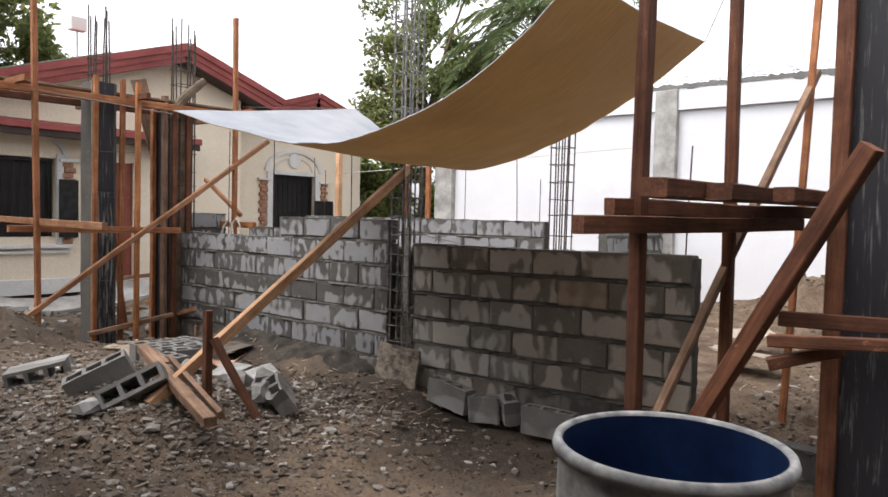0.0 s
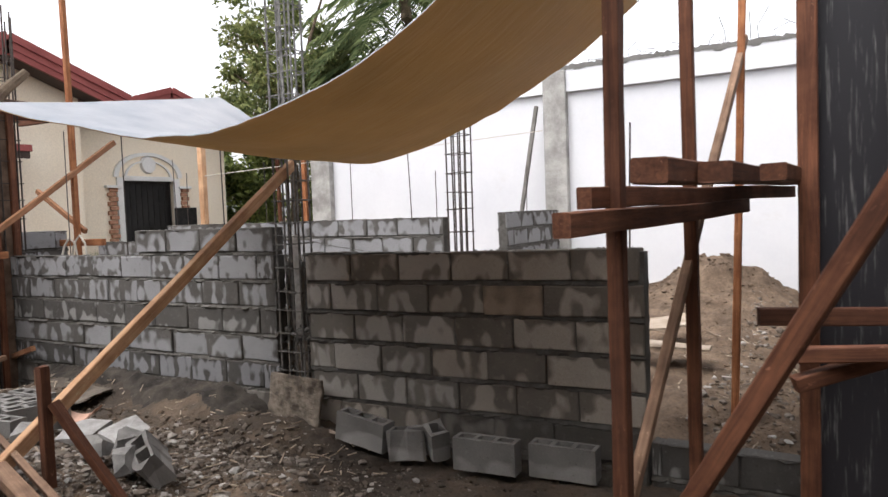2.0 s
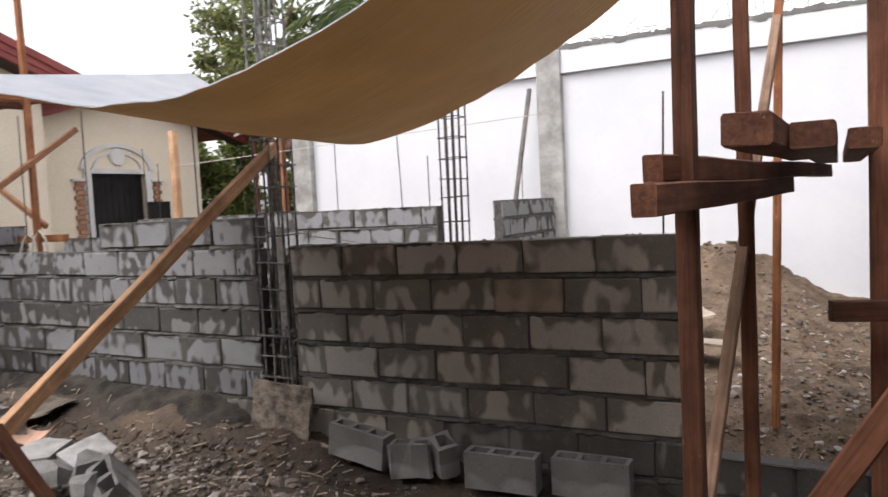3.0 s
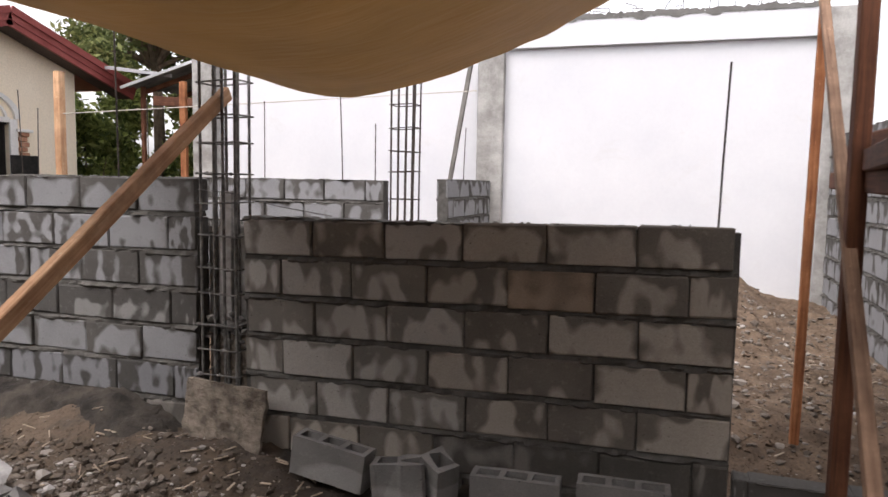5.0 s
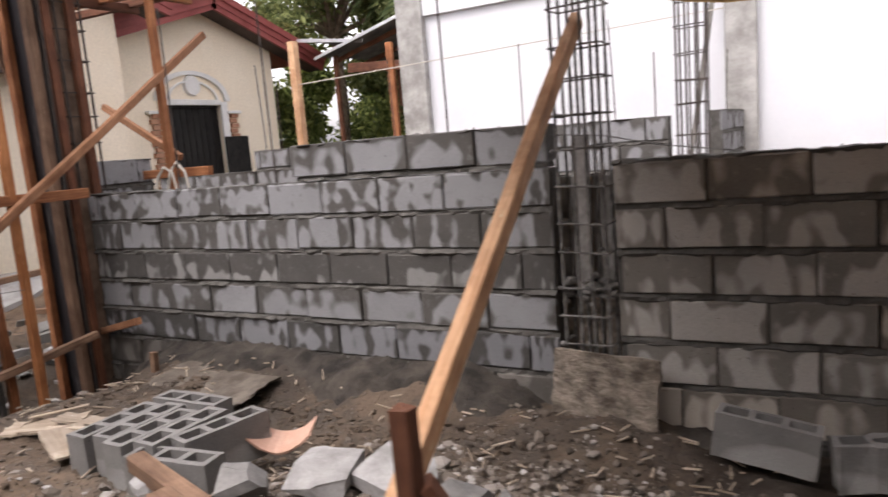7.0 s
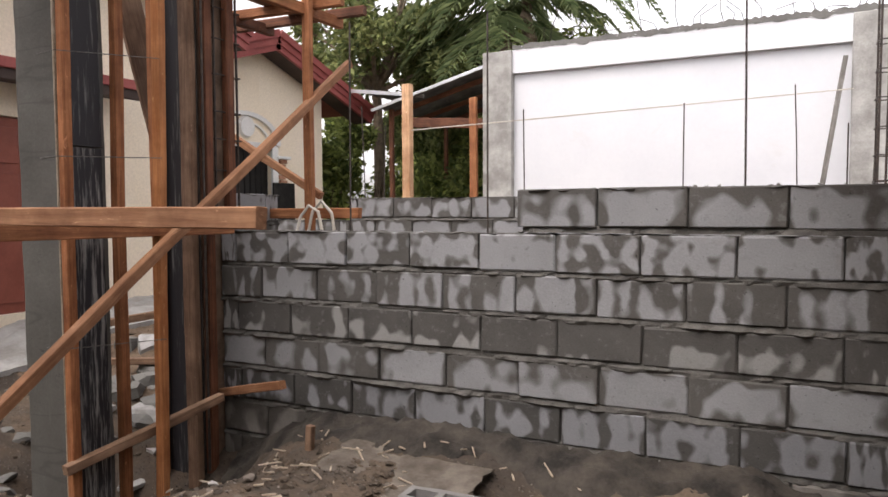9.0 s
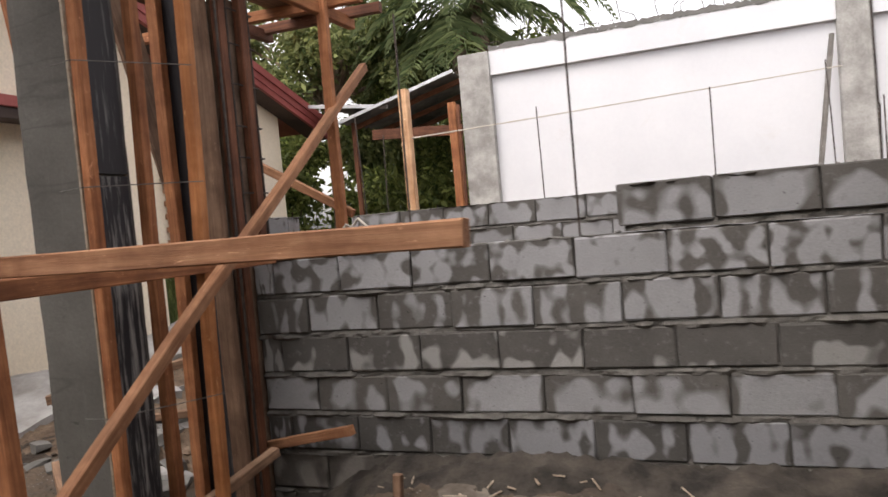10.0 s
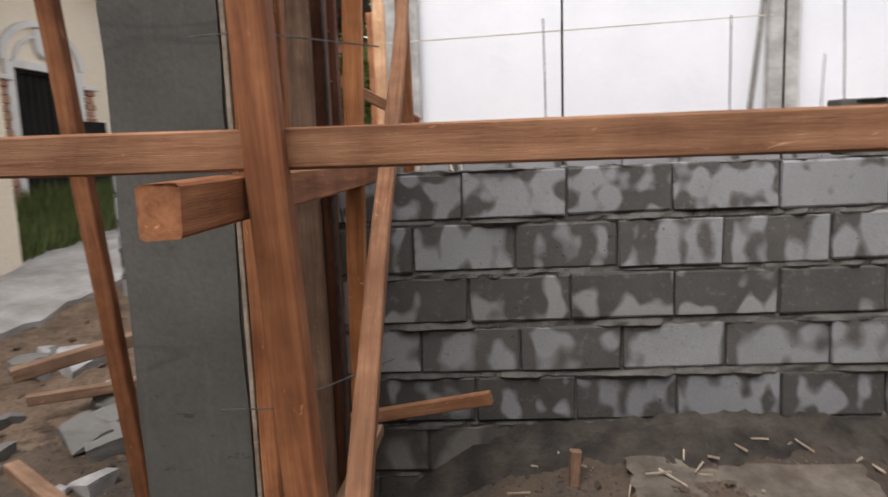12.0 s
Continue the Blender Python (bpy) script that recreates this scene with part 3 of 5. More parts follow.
def perimeter():
    y = 5.36
    body = solo("wall_perimeter", boxed((-4.02, y + 0.02, -0.3), (3.64, y + 0.17, 3.03)), M_WHITE, (-0.2, y, -0.3),
                "white-painted plastered perimeter wall, dusty at its foot", "wall", kind="structure")
    bm = bmesh.new()
    n = 180
    rows = [[], [], [], []]
    for i in range(n + 1):
        x = -4.02 + 7.66 * i / n
        top = 3.36 + 0.016 * noise.noise((x * 7, 0, 1.0)) + 0.012 * noise.noise((x * 25, 3, 1.0))
        for k, (yy, zz) in enumerate(((y - 0.045, 3.03), (y - 0.045, top), (y + 0.22, top + 0.01), (y + 0.22, 3.03))):
            rows[k].append(bm.verts.new((x, yy, zz)))
    for i in range(n):
        for k in range(4):
            a, b = rows[k], rows[(k + 1) % 4]
            bm.faces.new((a[i], a[i + 1], b[i + 1], b[i]))
    solo("beam_perimeter", bm, M_WHITE_BEAM, (-0.2, y, 3.03), "white-painted concrete ring beam with a rough top", "beam", kind="structure")
    bm = bmesh.new()
    n = 420
    rows = [[], [], [], []]
    for i in range(n + 1):
        x = -4.02 + 7.66 * i / n
        low = 3.33 - 0.06 * max(0.0, noise.noise((x * 5, 5.0, 2.0))) + 0.014 * noise.noise((x * 30, 1.0, 2.0))
        top = 3.40 + 0.03 * noise.noise((x * 6, 9.0, 2.0)) + 0.03 * noise.noise((x * 22, 4.0, 2.0))
        out = 0.052 + 0.008 * noise.noise((x * 14, 8.0, 2.0))
        for k, (yy, zz) in enumerate(((y - out, low), (y - out + 0.006, top - 0.01), (y + 0.21, top + 0.012), (y + 0.21, low))):
            rows[k].append(bm.verts.new((x, yy, zz)))
    for i in range(n):
        for k in range(4):
            a, b = rows[k], rows[(k + 1) % 4]
            bm.faces.new((a[i], a[i + 1], b[i + 1], b[i]))
    bmesh.ops.recalc_face_normals(bm, faces=bm.faces)
    solo("rough_crest", bm, M_CONC, (-0.2, y, 3.36), "rough grey mortar left along the top of the ring beam", "mortar crest", kind="stuff")
    for name, x0, x1 in (("pillar_mid", -0.21, 0.115), ("pillar_far", -4.42, -4.02), ("pillar_corner", 3.64, 3.98)):
        b = rough(boxed((x0, y - 0.09, -0.4), (x1, y + 0.19, 3.32), 0.008), 0.004, 6)
        solo(name, b, M_CONC_OLD, ((x0 + x1) / 2, y, -0.4), "weathered bare concrete pillar of the perimeter wall", "pillar", kind="structure")
    rng = random.Random(4)
    for i in range(46):
        x = -3.9 + 7.5 * (i + rng.random()) / 46
        bars = bmesh.new()
        h = rng.uniform(0.03, 0.24) + (rng.uniform(0.1, 0.4) if rng.random() < 0.3 else 0.0)
        tube(bars, [(x, y + 0.05, 3.38), (x + rng.uniform(-0.05, 0.05), y + 0.0, 3.42 + h * 0.3), (x + rng.uniform(-0.2, 0.2), y + rng.uniform(-0.15, 0.05), 3.36 + h)], 0.005, 5)
        solo("starter_bar", bars, M_STEEL, (x, y + 0.05, 3.38), "bent rusty starter bar on top of the white wall", "rebar", "starter bars on the perimeter wall")


perimeter()

# side fence of bare blocks at the far corner
side3 = Matrix.Translation((3.80, 0, 0)) @ Matrix.Rotation(radians(90), 4, "Z")
block_wall("wall_side", 0.6, 5.26, -0.06, lambda x: 1.95, 10, (0.6, 0.8), (1,) * 10, "bare concrete block side fence", 19.0, m=side3)

# ---- rebar cages and upright bars ----


def cage(name, cx, cy, z0, z1, wx, wy, label, ties, material, lean=0.0, splash=False):
    t = thing(name, (cx, cy, z0), label, "rebar cage")
    rng = random.Random(int(cx * 100) + 7)
    for sx, sy in ((-1, -1), (-0.3, -1), (0.35, -1), (1, -1), (-1, 1), (-0.35, 1), (0.3, 1), (1, 1)):
        x, y = cx + sx * wx / 2, cy + sy * wy / 2
        top = z1 + rng.uniform(-0.25, 0.1)
        dx, dy = rng.uniform(-0.03, 0.03) + lean, rng.uniform(-0.03, 0.03)
        bm = tube(bmesh.new(), [(x, y, z0), (x + dx * 0.3, y + dy * 0.3, z0 + (top - z0) * 0.5), (x + dx, y + dy, top)], 0.0085, 6)
        part("bar", bm, material, t)
    z = z0 + 0.35
    while z < z1 - 0.5:
        k = lean * (z - z0) / (z1 - z0) * 0.6
        e = 0.014
        a, b = wx / 2 + e, wy / 2 + e
        d = rng.uniform(-0.012, 0.012)
        pts = [(cx - a + k, cy - b, z), (cx + a + k, cy - b, z + d), (cx + a + k, cy + b, z + d), (cx - a + k, cy + b, z), (cx - a + k, cy - b, z)]
        tie = part("tie", tube(bmesh.new(), pts, 0.005, 5), material, t)
        if splash and z < 1.5:
            bm = bmesh.new()
            for _ in range(4):
                q = Vector(pts[rng.randrange(4)]).lerp(Vector(pts[0]), rng.random() * 0.5)
                bmesh.ops.create_icosphere(bm, subdivisions=1, radius=rng.uniform(0.008, 0.017), matrix=Matrix.LocRotScale(q, None, (1.4, 1, 0.8)))
            part("mortar_splash", rough(bm, 0.006, 40), M_STEEL_GREY, tie, "dried mortar dollops")["kind"] = "stuff"
        z += ties * rng.uniform(0.85, 1.15)
    return t


cage("rebar_cage", -0.175, 0.06, -0.35, 4.2, 0.22, 0.14, "tall cage of mortar-splashed reinforcing bars in the wall's gap", 0.16, M_STEEL_GREY, splash=True)
cage("rebar_cage", -0.10, 2.57, -0.2, 3.1, 0.20, 0.16, "cage of dark reinforcing bars beside the back wall", 0.21, M_STEEL)
cage("rebar_cage", -4.02, 0.06, 1.2, 3.7, 0.2, 0.2, "dark reinforcing bars rising from the corner column", 0.2, M_STEEL)
cage("rebar_cage", -4.09, -0.93, 2.6, 3.7, 0.18, 0.16, "dark reinforcing bars rising from the bare column", 0.2, M_STEEL)


def upright_bar(x, y, z0, z1, lean=0.0):
    bm = tube(bmesh.new(), [(x, y, z0), (x + lean * 0.4, y, (z0 + z1) / 2), (x + lean, y, z1)], 0.0052, 6)
    solo("rebar", bm, M_STEEL, (x, y, z0), "single upright reinforcing bar standing out of the wall", "rebar", "upright bars in the block walls")


for x, y, z0, z1, l in ((-2.14, 0.06, 1.0, 2.3, 0.0), (-2.995, 0.06, 1.0, 2.35, 0.01), (-0.905, 0.06, 1.3, 2.3, -0.01), (2.375, 0.06, 1.1, 1.93, 0.02),
                        (1.30, 0.06, 1.0, 1.06, 0.0),
                        (-1.515, 2.56, 1.3, 2.12, 0.0), (-2.85, 2.56, 1.3, 2.16, -0.01), (-0.70, 2.56, 1.3, 2.2, -0.03),
                        (-0.38, 2.56, 1.3, 1.9, 0.0), (-4.5, 2.56, 1.1, 2.3, -0.04), (-4.29, 2.56, 1.3, 2.1, 0.02), (-0.08, 4.3, 1.35, 2.0, 0.02)):
    upright_bar(x, y, z0, z1, l)

# slack wire between the cages
bm = tube(bmesh.new(), [(-0.29, -0.03, 1.33), (-0.05, -0.03, 1.31), (0.2, -0.02, 1.25), (0.5, 0.02, 1.205)], 0.003, 5)
solo("tie_wire", bm, M_WIRE, (-0.05, -0.03, 1.25), "loose grey tie wire lying along the block wall", "wire")
bm = tube(bmesh.new(), [(-4.05, 2.66, 2.05), (-2.8, 3.2, 2.16), (-0.2, 5.2, 2.52)], 0.006, 5)
solo("cord", bm, M_PIPE, (-4.05, 2.66, 2.05), "thin pale cord strung across the yard", "cord")

# boards closing the gap behind the cage
M_SMEAR = simple("cement_smeared_board", (0.20, 0.19, 0.17), (0.46, 0.45, 0.43), 7.0, 0.9, fine=50, bump=0.6, dist=0.008)
bm = boxed((-0.345, 0.135, 0.50), (-0.005, 0.15, 1.12), 0.003)
solo("back_shutter", bm, M_SMEAR, (-0.175, 0.14, 0.50), "cement-smeared form board closing the gap behind the rebar cage", "form board")
# added board, put in so that the open lower gap stays dark
bm = boxed((-0.345, 0.137, -0.4), (-0.005, 0.152, 0.497), 0.003)
solo("back_shutter", bm, M_MUD, (-0.175, 0.14, -0.4), "added muddy brown board that darkens the open gap low behind the rebar cage", "form board")
strip = stick("batten", (-0.205, 0.112, 0.53), (-0.20, 0.116, 1.32), 0.075, 0.03, simple("cement_crusted_batten", (0.34, 0.325, 0.30), (0.66, 0.645, 0.62), 9.0, 0.9, fine=50, bump=0.6, dist=0.006))
tagged(strip, "pale cement-crusted batten inside the rebar cage", "batten")
bm = bmesh.new()
rng = random.Random(8)
for k in range(26):
    q = (rng.uniform(-0.32, -0.02), rng.uniform(0.06, 0.13), rng.gauss(0.56, 0.035))
    bmesh.ops.create_icosphere(bm, subdivisions=1, radius=rng.uniform(0.012, 0.034), matrix=Matrix.LocRotScale(q, None, (1.3, 1, 0.8)))
tagged(part("mortar_clumps", rough(bm, 0.012, 30), M_STEEL_GREY), "dried mortar clumps caught in the rebar cage", "mortar", kind="stuff")

# ply shutter at the foot of the cage
bm = boxed((-0.26, -0.011, -0.16), (0.26, 0.011, 0.175), 0.003)
bmesh.ops.subdivide_edges(bm, edges=bm.edges, cuts=12, use_grid_fill=True)
rough(rough(bm, 0.008, 4), 0.012, 17)
solo("shutter_board", bm, M_MUD, (0, 0, 0), "mud-caked plywood shutter against the foot of the rebar cage", "plywood board").matrix_basis = pose(-0.075, -0.125, 0.115, -9, 3, -3)

# ---- columns and formwork ----
column = thing("column", (-4.09, -0.93, -0.5), "bare grey concrete column, form boards still on its flank", "column")
col_bm = bmesh.new()
bmesh.ops.create_cube(col_bm, size=1, matrix=Matrix.LocRotScale((-4.092, -0.935, 1.175), None, (0.315, 0.27, 3.35)))
bmesh.ops.bevel(col_bm, geom=list(col_bm.edges), offset=0.012, segments=2, affect="EDGES")
bmesh.ops.subdivide_edges(col_bm, edges=[e for e in col_bm.edges if abs(e.verts[0].co.z - e.verts[1].co.z) > 1], cuts=24)
part("shaft", rough(col_bm, 0.007, 5), M_COLUMN, column)
part("form_panel", boxed((-3.931, -1.03, 1.62), (-3.917, -0.84, 2.84)), M_FORM, column, "black-faced form board")
part("form_panel", boxed((-3.931, -1.03, -0.4), (-3.921, -0.84, 1.61)), M_FORM_RUN, column, "form board streaked with cement")
stick("stud", (-3.897, -1.07, -0.45), (-3.893, -1.05, 2.9), 0.044, 0.05, M_WOOD, column)
stick("stud", (-3.90, -0.775, -0.45), (-3.89, -0.755, 2.9), 0.055, 0.05, M_WOOD, column)
stick("stud", (-4.28, -0.83, -0.45), (-4.26, -0.83, 2.9), 0.05, 0.05, M_WOOD_DARK, column)
part("form_edge", boxed((-3.934, -1.086, -0.4), (-3.922, -1.06, 2.85), 0.002), M_PLY, column, "pale sawn edge of the form board")
for z in (0.62, 1.55, 2.05):
    part("form_tie", tube(bmesh.new(), [(-4.0, -1.12, z), (-3.86, -1.13, z + 0.005), (-3.60, -0.74, z + 0.01)], 0.0024, 5), M_WIRE, column)

corner = thing("column_form", (-4.04, -0.05, -0.5), "timber formwork boxed round the corner column", "formwork")
part("core", boxed((-4.17, -0.15, -0.45), (-3.96, 0.10, 2.55)), M_CONC, corner)
part("form_panel", boxed((-4.28, -0.17, -0.45), (-3.95, -0.155, 2.6)), M_FORM, corner, "black-faced form board with cement runs")
part("form_panel", boxed((-3.955, -0.14, -0.45), (-3.942, 0.11, 2.6)), simple("muddy_form_ply", (0.085, 0.055, 0.038), (0.24, 0.165, 0.115), 5.0, 0.9, fine=50, bump=0.6, dist=0.006), corner, "mud-brown form board")
stick("stud", (-4.25, -0.205, -0.5), (-4.24, -0.205, 2.75), 0.07, 0.05, M_WOOD, corner)
stick("stud", (-3.975, -0.205, -0.5), (-3.97, -0.205, 2.8), 0.09, 0.05, M_WOOD_GREY, corner)
stick("stud", (-3.915, -0.12, -0.5), (-3.905, -0.12, 2.7), 0.05, 0.06, M_WOOD_DARK, corner)
stick("stud", (-3.915, 0.07, -0.5), (-3.905, 0.07, 2.7), 0.05, 0.06, M_WOOD_DARK, corner)
part("bar", tube(bmesh.new(), [(-3.885, -0.18, -0.3), (-3.885, -0.175, 1.5), (-3.88, -0.17, 3.1)], 0.008, 6), M_STEEL, corner)

# pale plank leaning behind the corner column
stick("leaning_board", (-4.45, 0.55, 0.0), (-4.55, -0.25, 3.05), 0.02, 0.2, M_WOOD_GREY)
bpy.data.objects["leaning_board"]["label"] = "grey weathered board leaning beside the corner column"
bpy.data.objects["leaning_board"]["category"] = "board"

right_col = thing("column_form", (3.46, 0.0, -0.5), "tall dark formwork of the next column", "formwork")
part("core", boxed((3.36, -0.10, -0.4), (3.62, 0.16, 3.2)), M_CONC, right_col)
part("form_panel", boxed((3.335, -0.135, -0.4), (3.70, -0.115, 3.3)), M_FORM, right_col, "black-faced form board with cement runs")
part("form_panel", boxed((3.315, -0.11, -0.4), (3.33, 0.16, 3.3)), M_FORM, right_col)
stick("stud", (3.31, -0.17, -0.4), (3.31, -0.17, 3.4), 0.09, 0.06, M_WOOD_DARK, right_col)
stick("stud", (3.68, -0.17, -0.4), (3.68, -0.17, 3.4), 0.07, 0.06, M_WOOD_DARK, right_col)

# ---- scaffold at the corner ----
sc = thing("scaffold", (-3.65, -0.6, -0.2), "rough scaffold of reddish sawn lumber at the corner", "scaffold")
stick("post", (-3.565, -1.755, -0.25), (-3.775, -1.735, 4.3), 0.06, 0.05, M_WOOD, sc)
stick("post", (-3.755, -0.656, -0.45), (-3.645, -0.69, 2.85), 0.055, 0.05, M_WOOD_ORANGE, sc)
stick("post", (-3.675, 0.58, -0.1), (-3.67, 0.57, 3.85), 0.06, 0.05, M_WOOD, sc)
stick("post", (-4.638, -0.35, -0.1), (-4.648, -0.76, 2.75), 0.06, 0.05, M_WOOD, sc)
stick("post", (-4.95, -1.93, -0.1), (-4.97, -1.95, 3.6), 0.06, 0.05, M_WOOD, sc)
stick("ledger", (-5.35, -1.665, 1.285), (-2.07, -1.758, 1.270), 0.045, 0.066, M_LEDGER, sc)
stick("ledger", (-3.697, -1.99, 1.203), (-3.705, -0.15, 1.19), 0.055, 0.07, M_WOOD, sc)
stick("ledger", (-3.72, -2.3, 2.62), (-3.70, 1.0, 2.64), 0.05, 0.075, M_WOOD, sc)
stick("ledger", (-4.35, -2.3, 2.62), (-4.33, 1.0, 2.66), 0.05, 0.075, M_WOOD_DARK, sc)
stick("ledger", (-4.30, 0.62, 1.27), (-3.30, 0.62, 1.27), 0.05, 0.07, M_WOOD, sc)
for k, y in enumerate((-1.95, -0.72, 0.62, 0.9)):
    stick("putlog", (-5.2, y, 2.70), (-3.45, y + 0.05, 2.69), 0.05, 0.065, (M_WOOD, M_WOOD_DARK)[k % 2], sc)
stick("deck_board", (-4.05, -2.2, 2.735), (-4.0, 1.05, 2.745), 0.20, 0.025, M_WOOD_GREY, sc)
stick("brace", (-3.556, -2.10, 0.16), (-3.672, 1.073, 2.363), 0.05, 0.055, M_LEDGER, sc)
stick("brace", (-4.45, 0.63, 1.855), (-3.62, 0.635, 1.385), 0.045, 0.05, M_LEDGER, sc)
stick("brace", (-4.25, 0.05, 0.07), (-3.31, -0.18, 0.295), 0.045, 0.05, M_LEDGER, sc)
stick("brace", (-3.868, -1.14, 0.03), (-3.76, -0.20, 0.177), 0.05, 0.05, M_WOOD_GREY, sc)

tagged(part("log", rough(tube(bmesh.new(), [(-3.95, -0.12, 2.62), (-3.90, 0.05, 2.85), (-3.86, 0.25, 3.05)], 0.06, 10, 0.045), 0.014, 9), M_BARK), "short grey-brown log propped on the corner formwork", "log")

# pale hose ends sticking up behind the wall
bm = bmesh.new()
tube(bm, [(-3.62, 0.35, 1.12), (-3.60, 0.38, 1.25), (-3.55, 0.4, 1.32), (-3.49, 0.42, 1.28), (-3.46, 0.42, 1.15)], 0.011, 6)
tube(bm, [(-3.60, 0.45, 1.12), (-3.58, 0.48, 1.28), (-3.52, 0.5, 1.35), (-3.44, 0.5, 1.27), (-3.42, 0.5, 1.15)], 0.011, 6)
solo("hose", bm, M_PIPE, (-3.55, 0.4, 1.12), "loops of pale hose showing above the wall", "hose")

# ---- scaffold beside the wall's end ----
# mostly the dark lumber: the low light on this side is put into its colour
sr = thing("scaffold", (2.8, -0.3, -0.15), "working platform of dark reddish lumber on thin posts", "scaffold")
stick("post", (2.735, -1.43, -0.2), (2.75, -1.45, 3.3), 0.06, 0.075, M_WOOD_DARK, sr)
stick("post", (2.815, -0.40, -0.2), (2.80, -0.42, 3.3), 0.06, 0.07, M_WOOD_DARK, sr)
stick("post", (2.84, 0.74, 0.05), (2.90, 1.0, 3.3), 0.045, 0.045, M_WOOD, sr)
stick("ledger", (2.735, -2.0, 1.405), (2.93, 0.60, 1.43), 0.06, 0.08, M_WOOD_DARK, sr)
stick("ledger", (2.68, -1.62, 1.487), (3.12, 1.55, 1.515), 0.06, 0.078, M_WOOD_DARK, sr)
stick("deck_board", (2.93, -1.72, 1.572), (2.98, -0.55, 1.580), 0.12, 0.085, M_WOOD_DARK, sr)
stick("deck_board", (2.97, -0.50, 1.582), (3.0, 0.40, 1.590), 0.11, 0.075, M_WOOD_DARK, sr)
stick("deck_board", (3.07, -1.35, 1.568), (3.12, 1.45, 1.592), 0.12, 0.075, M_WOOD_DARK, sr)
stick("deck_board", (3.22, -0.9, 1.57), (3.26, 1.6, 1.595), 0.10, 0.07, M_WOOD_DARK, sr)
stick("brace", (2.72, -1.70, 0.0), (2.885, 1.08, 2.53), 0.045, 0.05, M_WOOD_GREY, sr)
stick("brace", (2.70, -1.44, -0.1), (3.72, -1.73, 1.70), 0.06, 0.07, M_WOOD_DARK, sr)
stick("ledger", (3.116, -0.50, 0.925), (3.66, -0.30, 0.92), 0.05, 0.08, M_WOOD_DARK, sr)
stick("ledger", (3.32, -1.40, 0.94), (4.0, -1.36, 0.99), 0.055, 0.05, M_WOOD_DARK, sr)
stick("ledger", (3.32, -1.40, 0.84), (3.58, -1.30, 0.925), 0.06, 0.05, M_WOOD_DARK, sr)

# ---- tarpaulin ----
NEAR = [(-0.66, 2.14), (-0.05, 1.99), (0.55, 1.87), (0.95, 1.83), (1.3, 1.83), (1.6, 1.90), (1.92, 2.01), (2.25, 2.18), (2.62, 2.45)]
FAR = [(-0.82, 2.42), (-0.47, 2.21), (-0.05, 1.98), (0.3, 1.85), (0.62, 1.815), (0.95, 1.86), (1.3, 1.96), (1.64, 2.09), (2.05, 2.30), (2.47, 2.58)]


def along(pts, k):
    """A point on a smooth curve through the points, k from 0 to 1."""
    s = k * (len(pts) - 1)
    i = min(int(s), len(pts) - 2)
    u = s - i
    p = [Vector(pts[max(0, min(len(pts) - 1, i + d))]) for d in (-1, 0, 1, 2)]
    return 0.5 * (2 * p[1] + (p[2] - p[0]) * u + (2 * p[0] - 5 * p[1] + 4 * p[2] - p[3]) * u * u + (3 * p[1] - p[0] - 3 * p[2] + p[3]) * u ** 3)


def tarp_sheet(lift):
    bm = bmesh.new()
    nu, nv = 72, 30
    grid = []
    for j in range(nv + 1):
        v = j / nv
        row = []
        for i in range(nu + 1):
            u = i / nu
            a, b = along(NEAR, u), along(FAR, u)
            x, z = a.x + (b.x - a.x) * v, a.y + (b.y - a.y) * v
            belly = math.sin(math.pi * v) * (0.035 - 0.05 * abs(u - 0.5))
            z += -belly + 0.012 * noise.noise((x * 2.5, v * 3, 0.0)) + 0.006 * noise.noise((x * 9, v * 2.0, 1.0))
            y = -1.9 + 1.9 * v + 0.03 * math.sin(u * 9) * (1 - v)
            row.append(bm.verts.new((x, y, z + lift)))
        grid.append(row)
    for j in range(nv):
        for i in range(nu):
            f = bm.faces.new((grid[j][i], grid[j][i + 1], grid[j + 1][i + 1], grid[j + 1][i]))
            f.smooth = True
    return bm


tarp = thing("tarpaulin", (0.9, -0.95, 1.82), "sagging tarpaulin, brown below and pale above, slung over the site", "tarpaulin")
part("underside", tarp_sheet(0.0), M_TARP, tarp, "brown underside")
part("topside", tarp_sheet(0.005), M_TARP_TOP, tarp, "pale blue-white upper side")
for a, b in (((-0.66, -1.9, 2.12), (-3.55, -1.87, 2.6)), ((-0.82, 0.0, 2.42), (-3.67, 0.57, 2.75)), ((2.47, 0.0, 2.58), (2.81, -0.41, 2.9)), ((2.62, -1.9, 2.45), (2.75, -1.45, 2.9))):
    part("cord", tube(bmesh.new(), [a, b], 0.003, 5), M_WIRE, tarp, "thin cord")

# ---- prop and stakes ----
prop = stick("timber_prop", (0.035, -2.42, 0.22), (-0.19, 0.10, 1.86), 0.05, 0.075, M_WOOD_LIGHT)
tagged(prop, "long bright sawn prop leaning up to the tarpaulin", "timber prop")
tagged(stick("stake", (0.09, -2.06, 0.1), (0.075, -2.05, 0.78), 0.05, 0.05, M_WOOD_DARK), "short dark wooden stake driven in beside the prop", "stake")
tagged(stick("stake", (0.36, -1.86, 0.1), (0.10, -2.02, 0.60), 0.07, 0.03, M_WOOD_DARK), "short dark board leaning on the stake", "stake")
tagged(stick("timber", (-0.74, -2.08, 0.43), (0.72, -2.42, 0.26), 0.075, 0.06, M_WOOD_GREY), "split muddy timber lying across the gravel heap", "timber")
tagged(stick("timber", (-0.3, -2.10, 0.42), (0.74, -2.36, 0.29), 0.03, 0.05, M_WOOD_GREY, roll=20), "splinter of muddy timber beside the larger one", "timber")
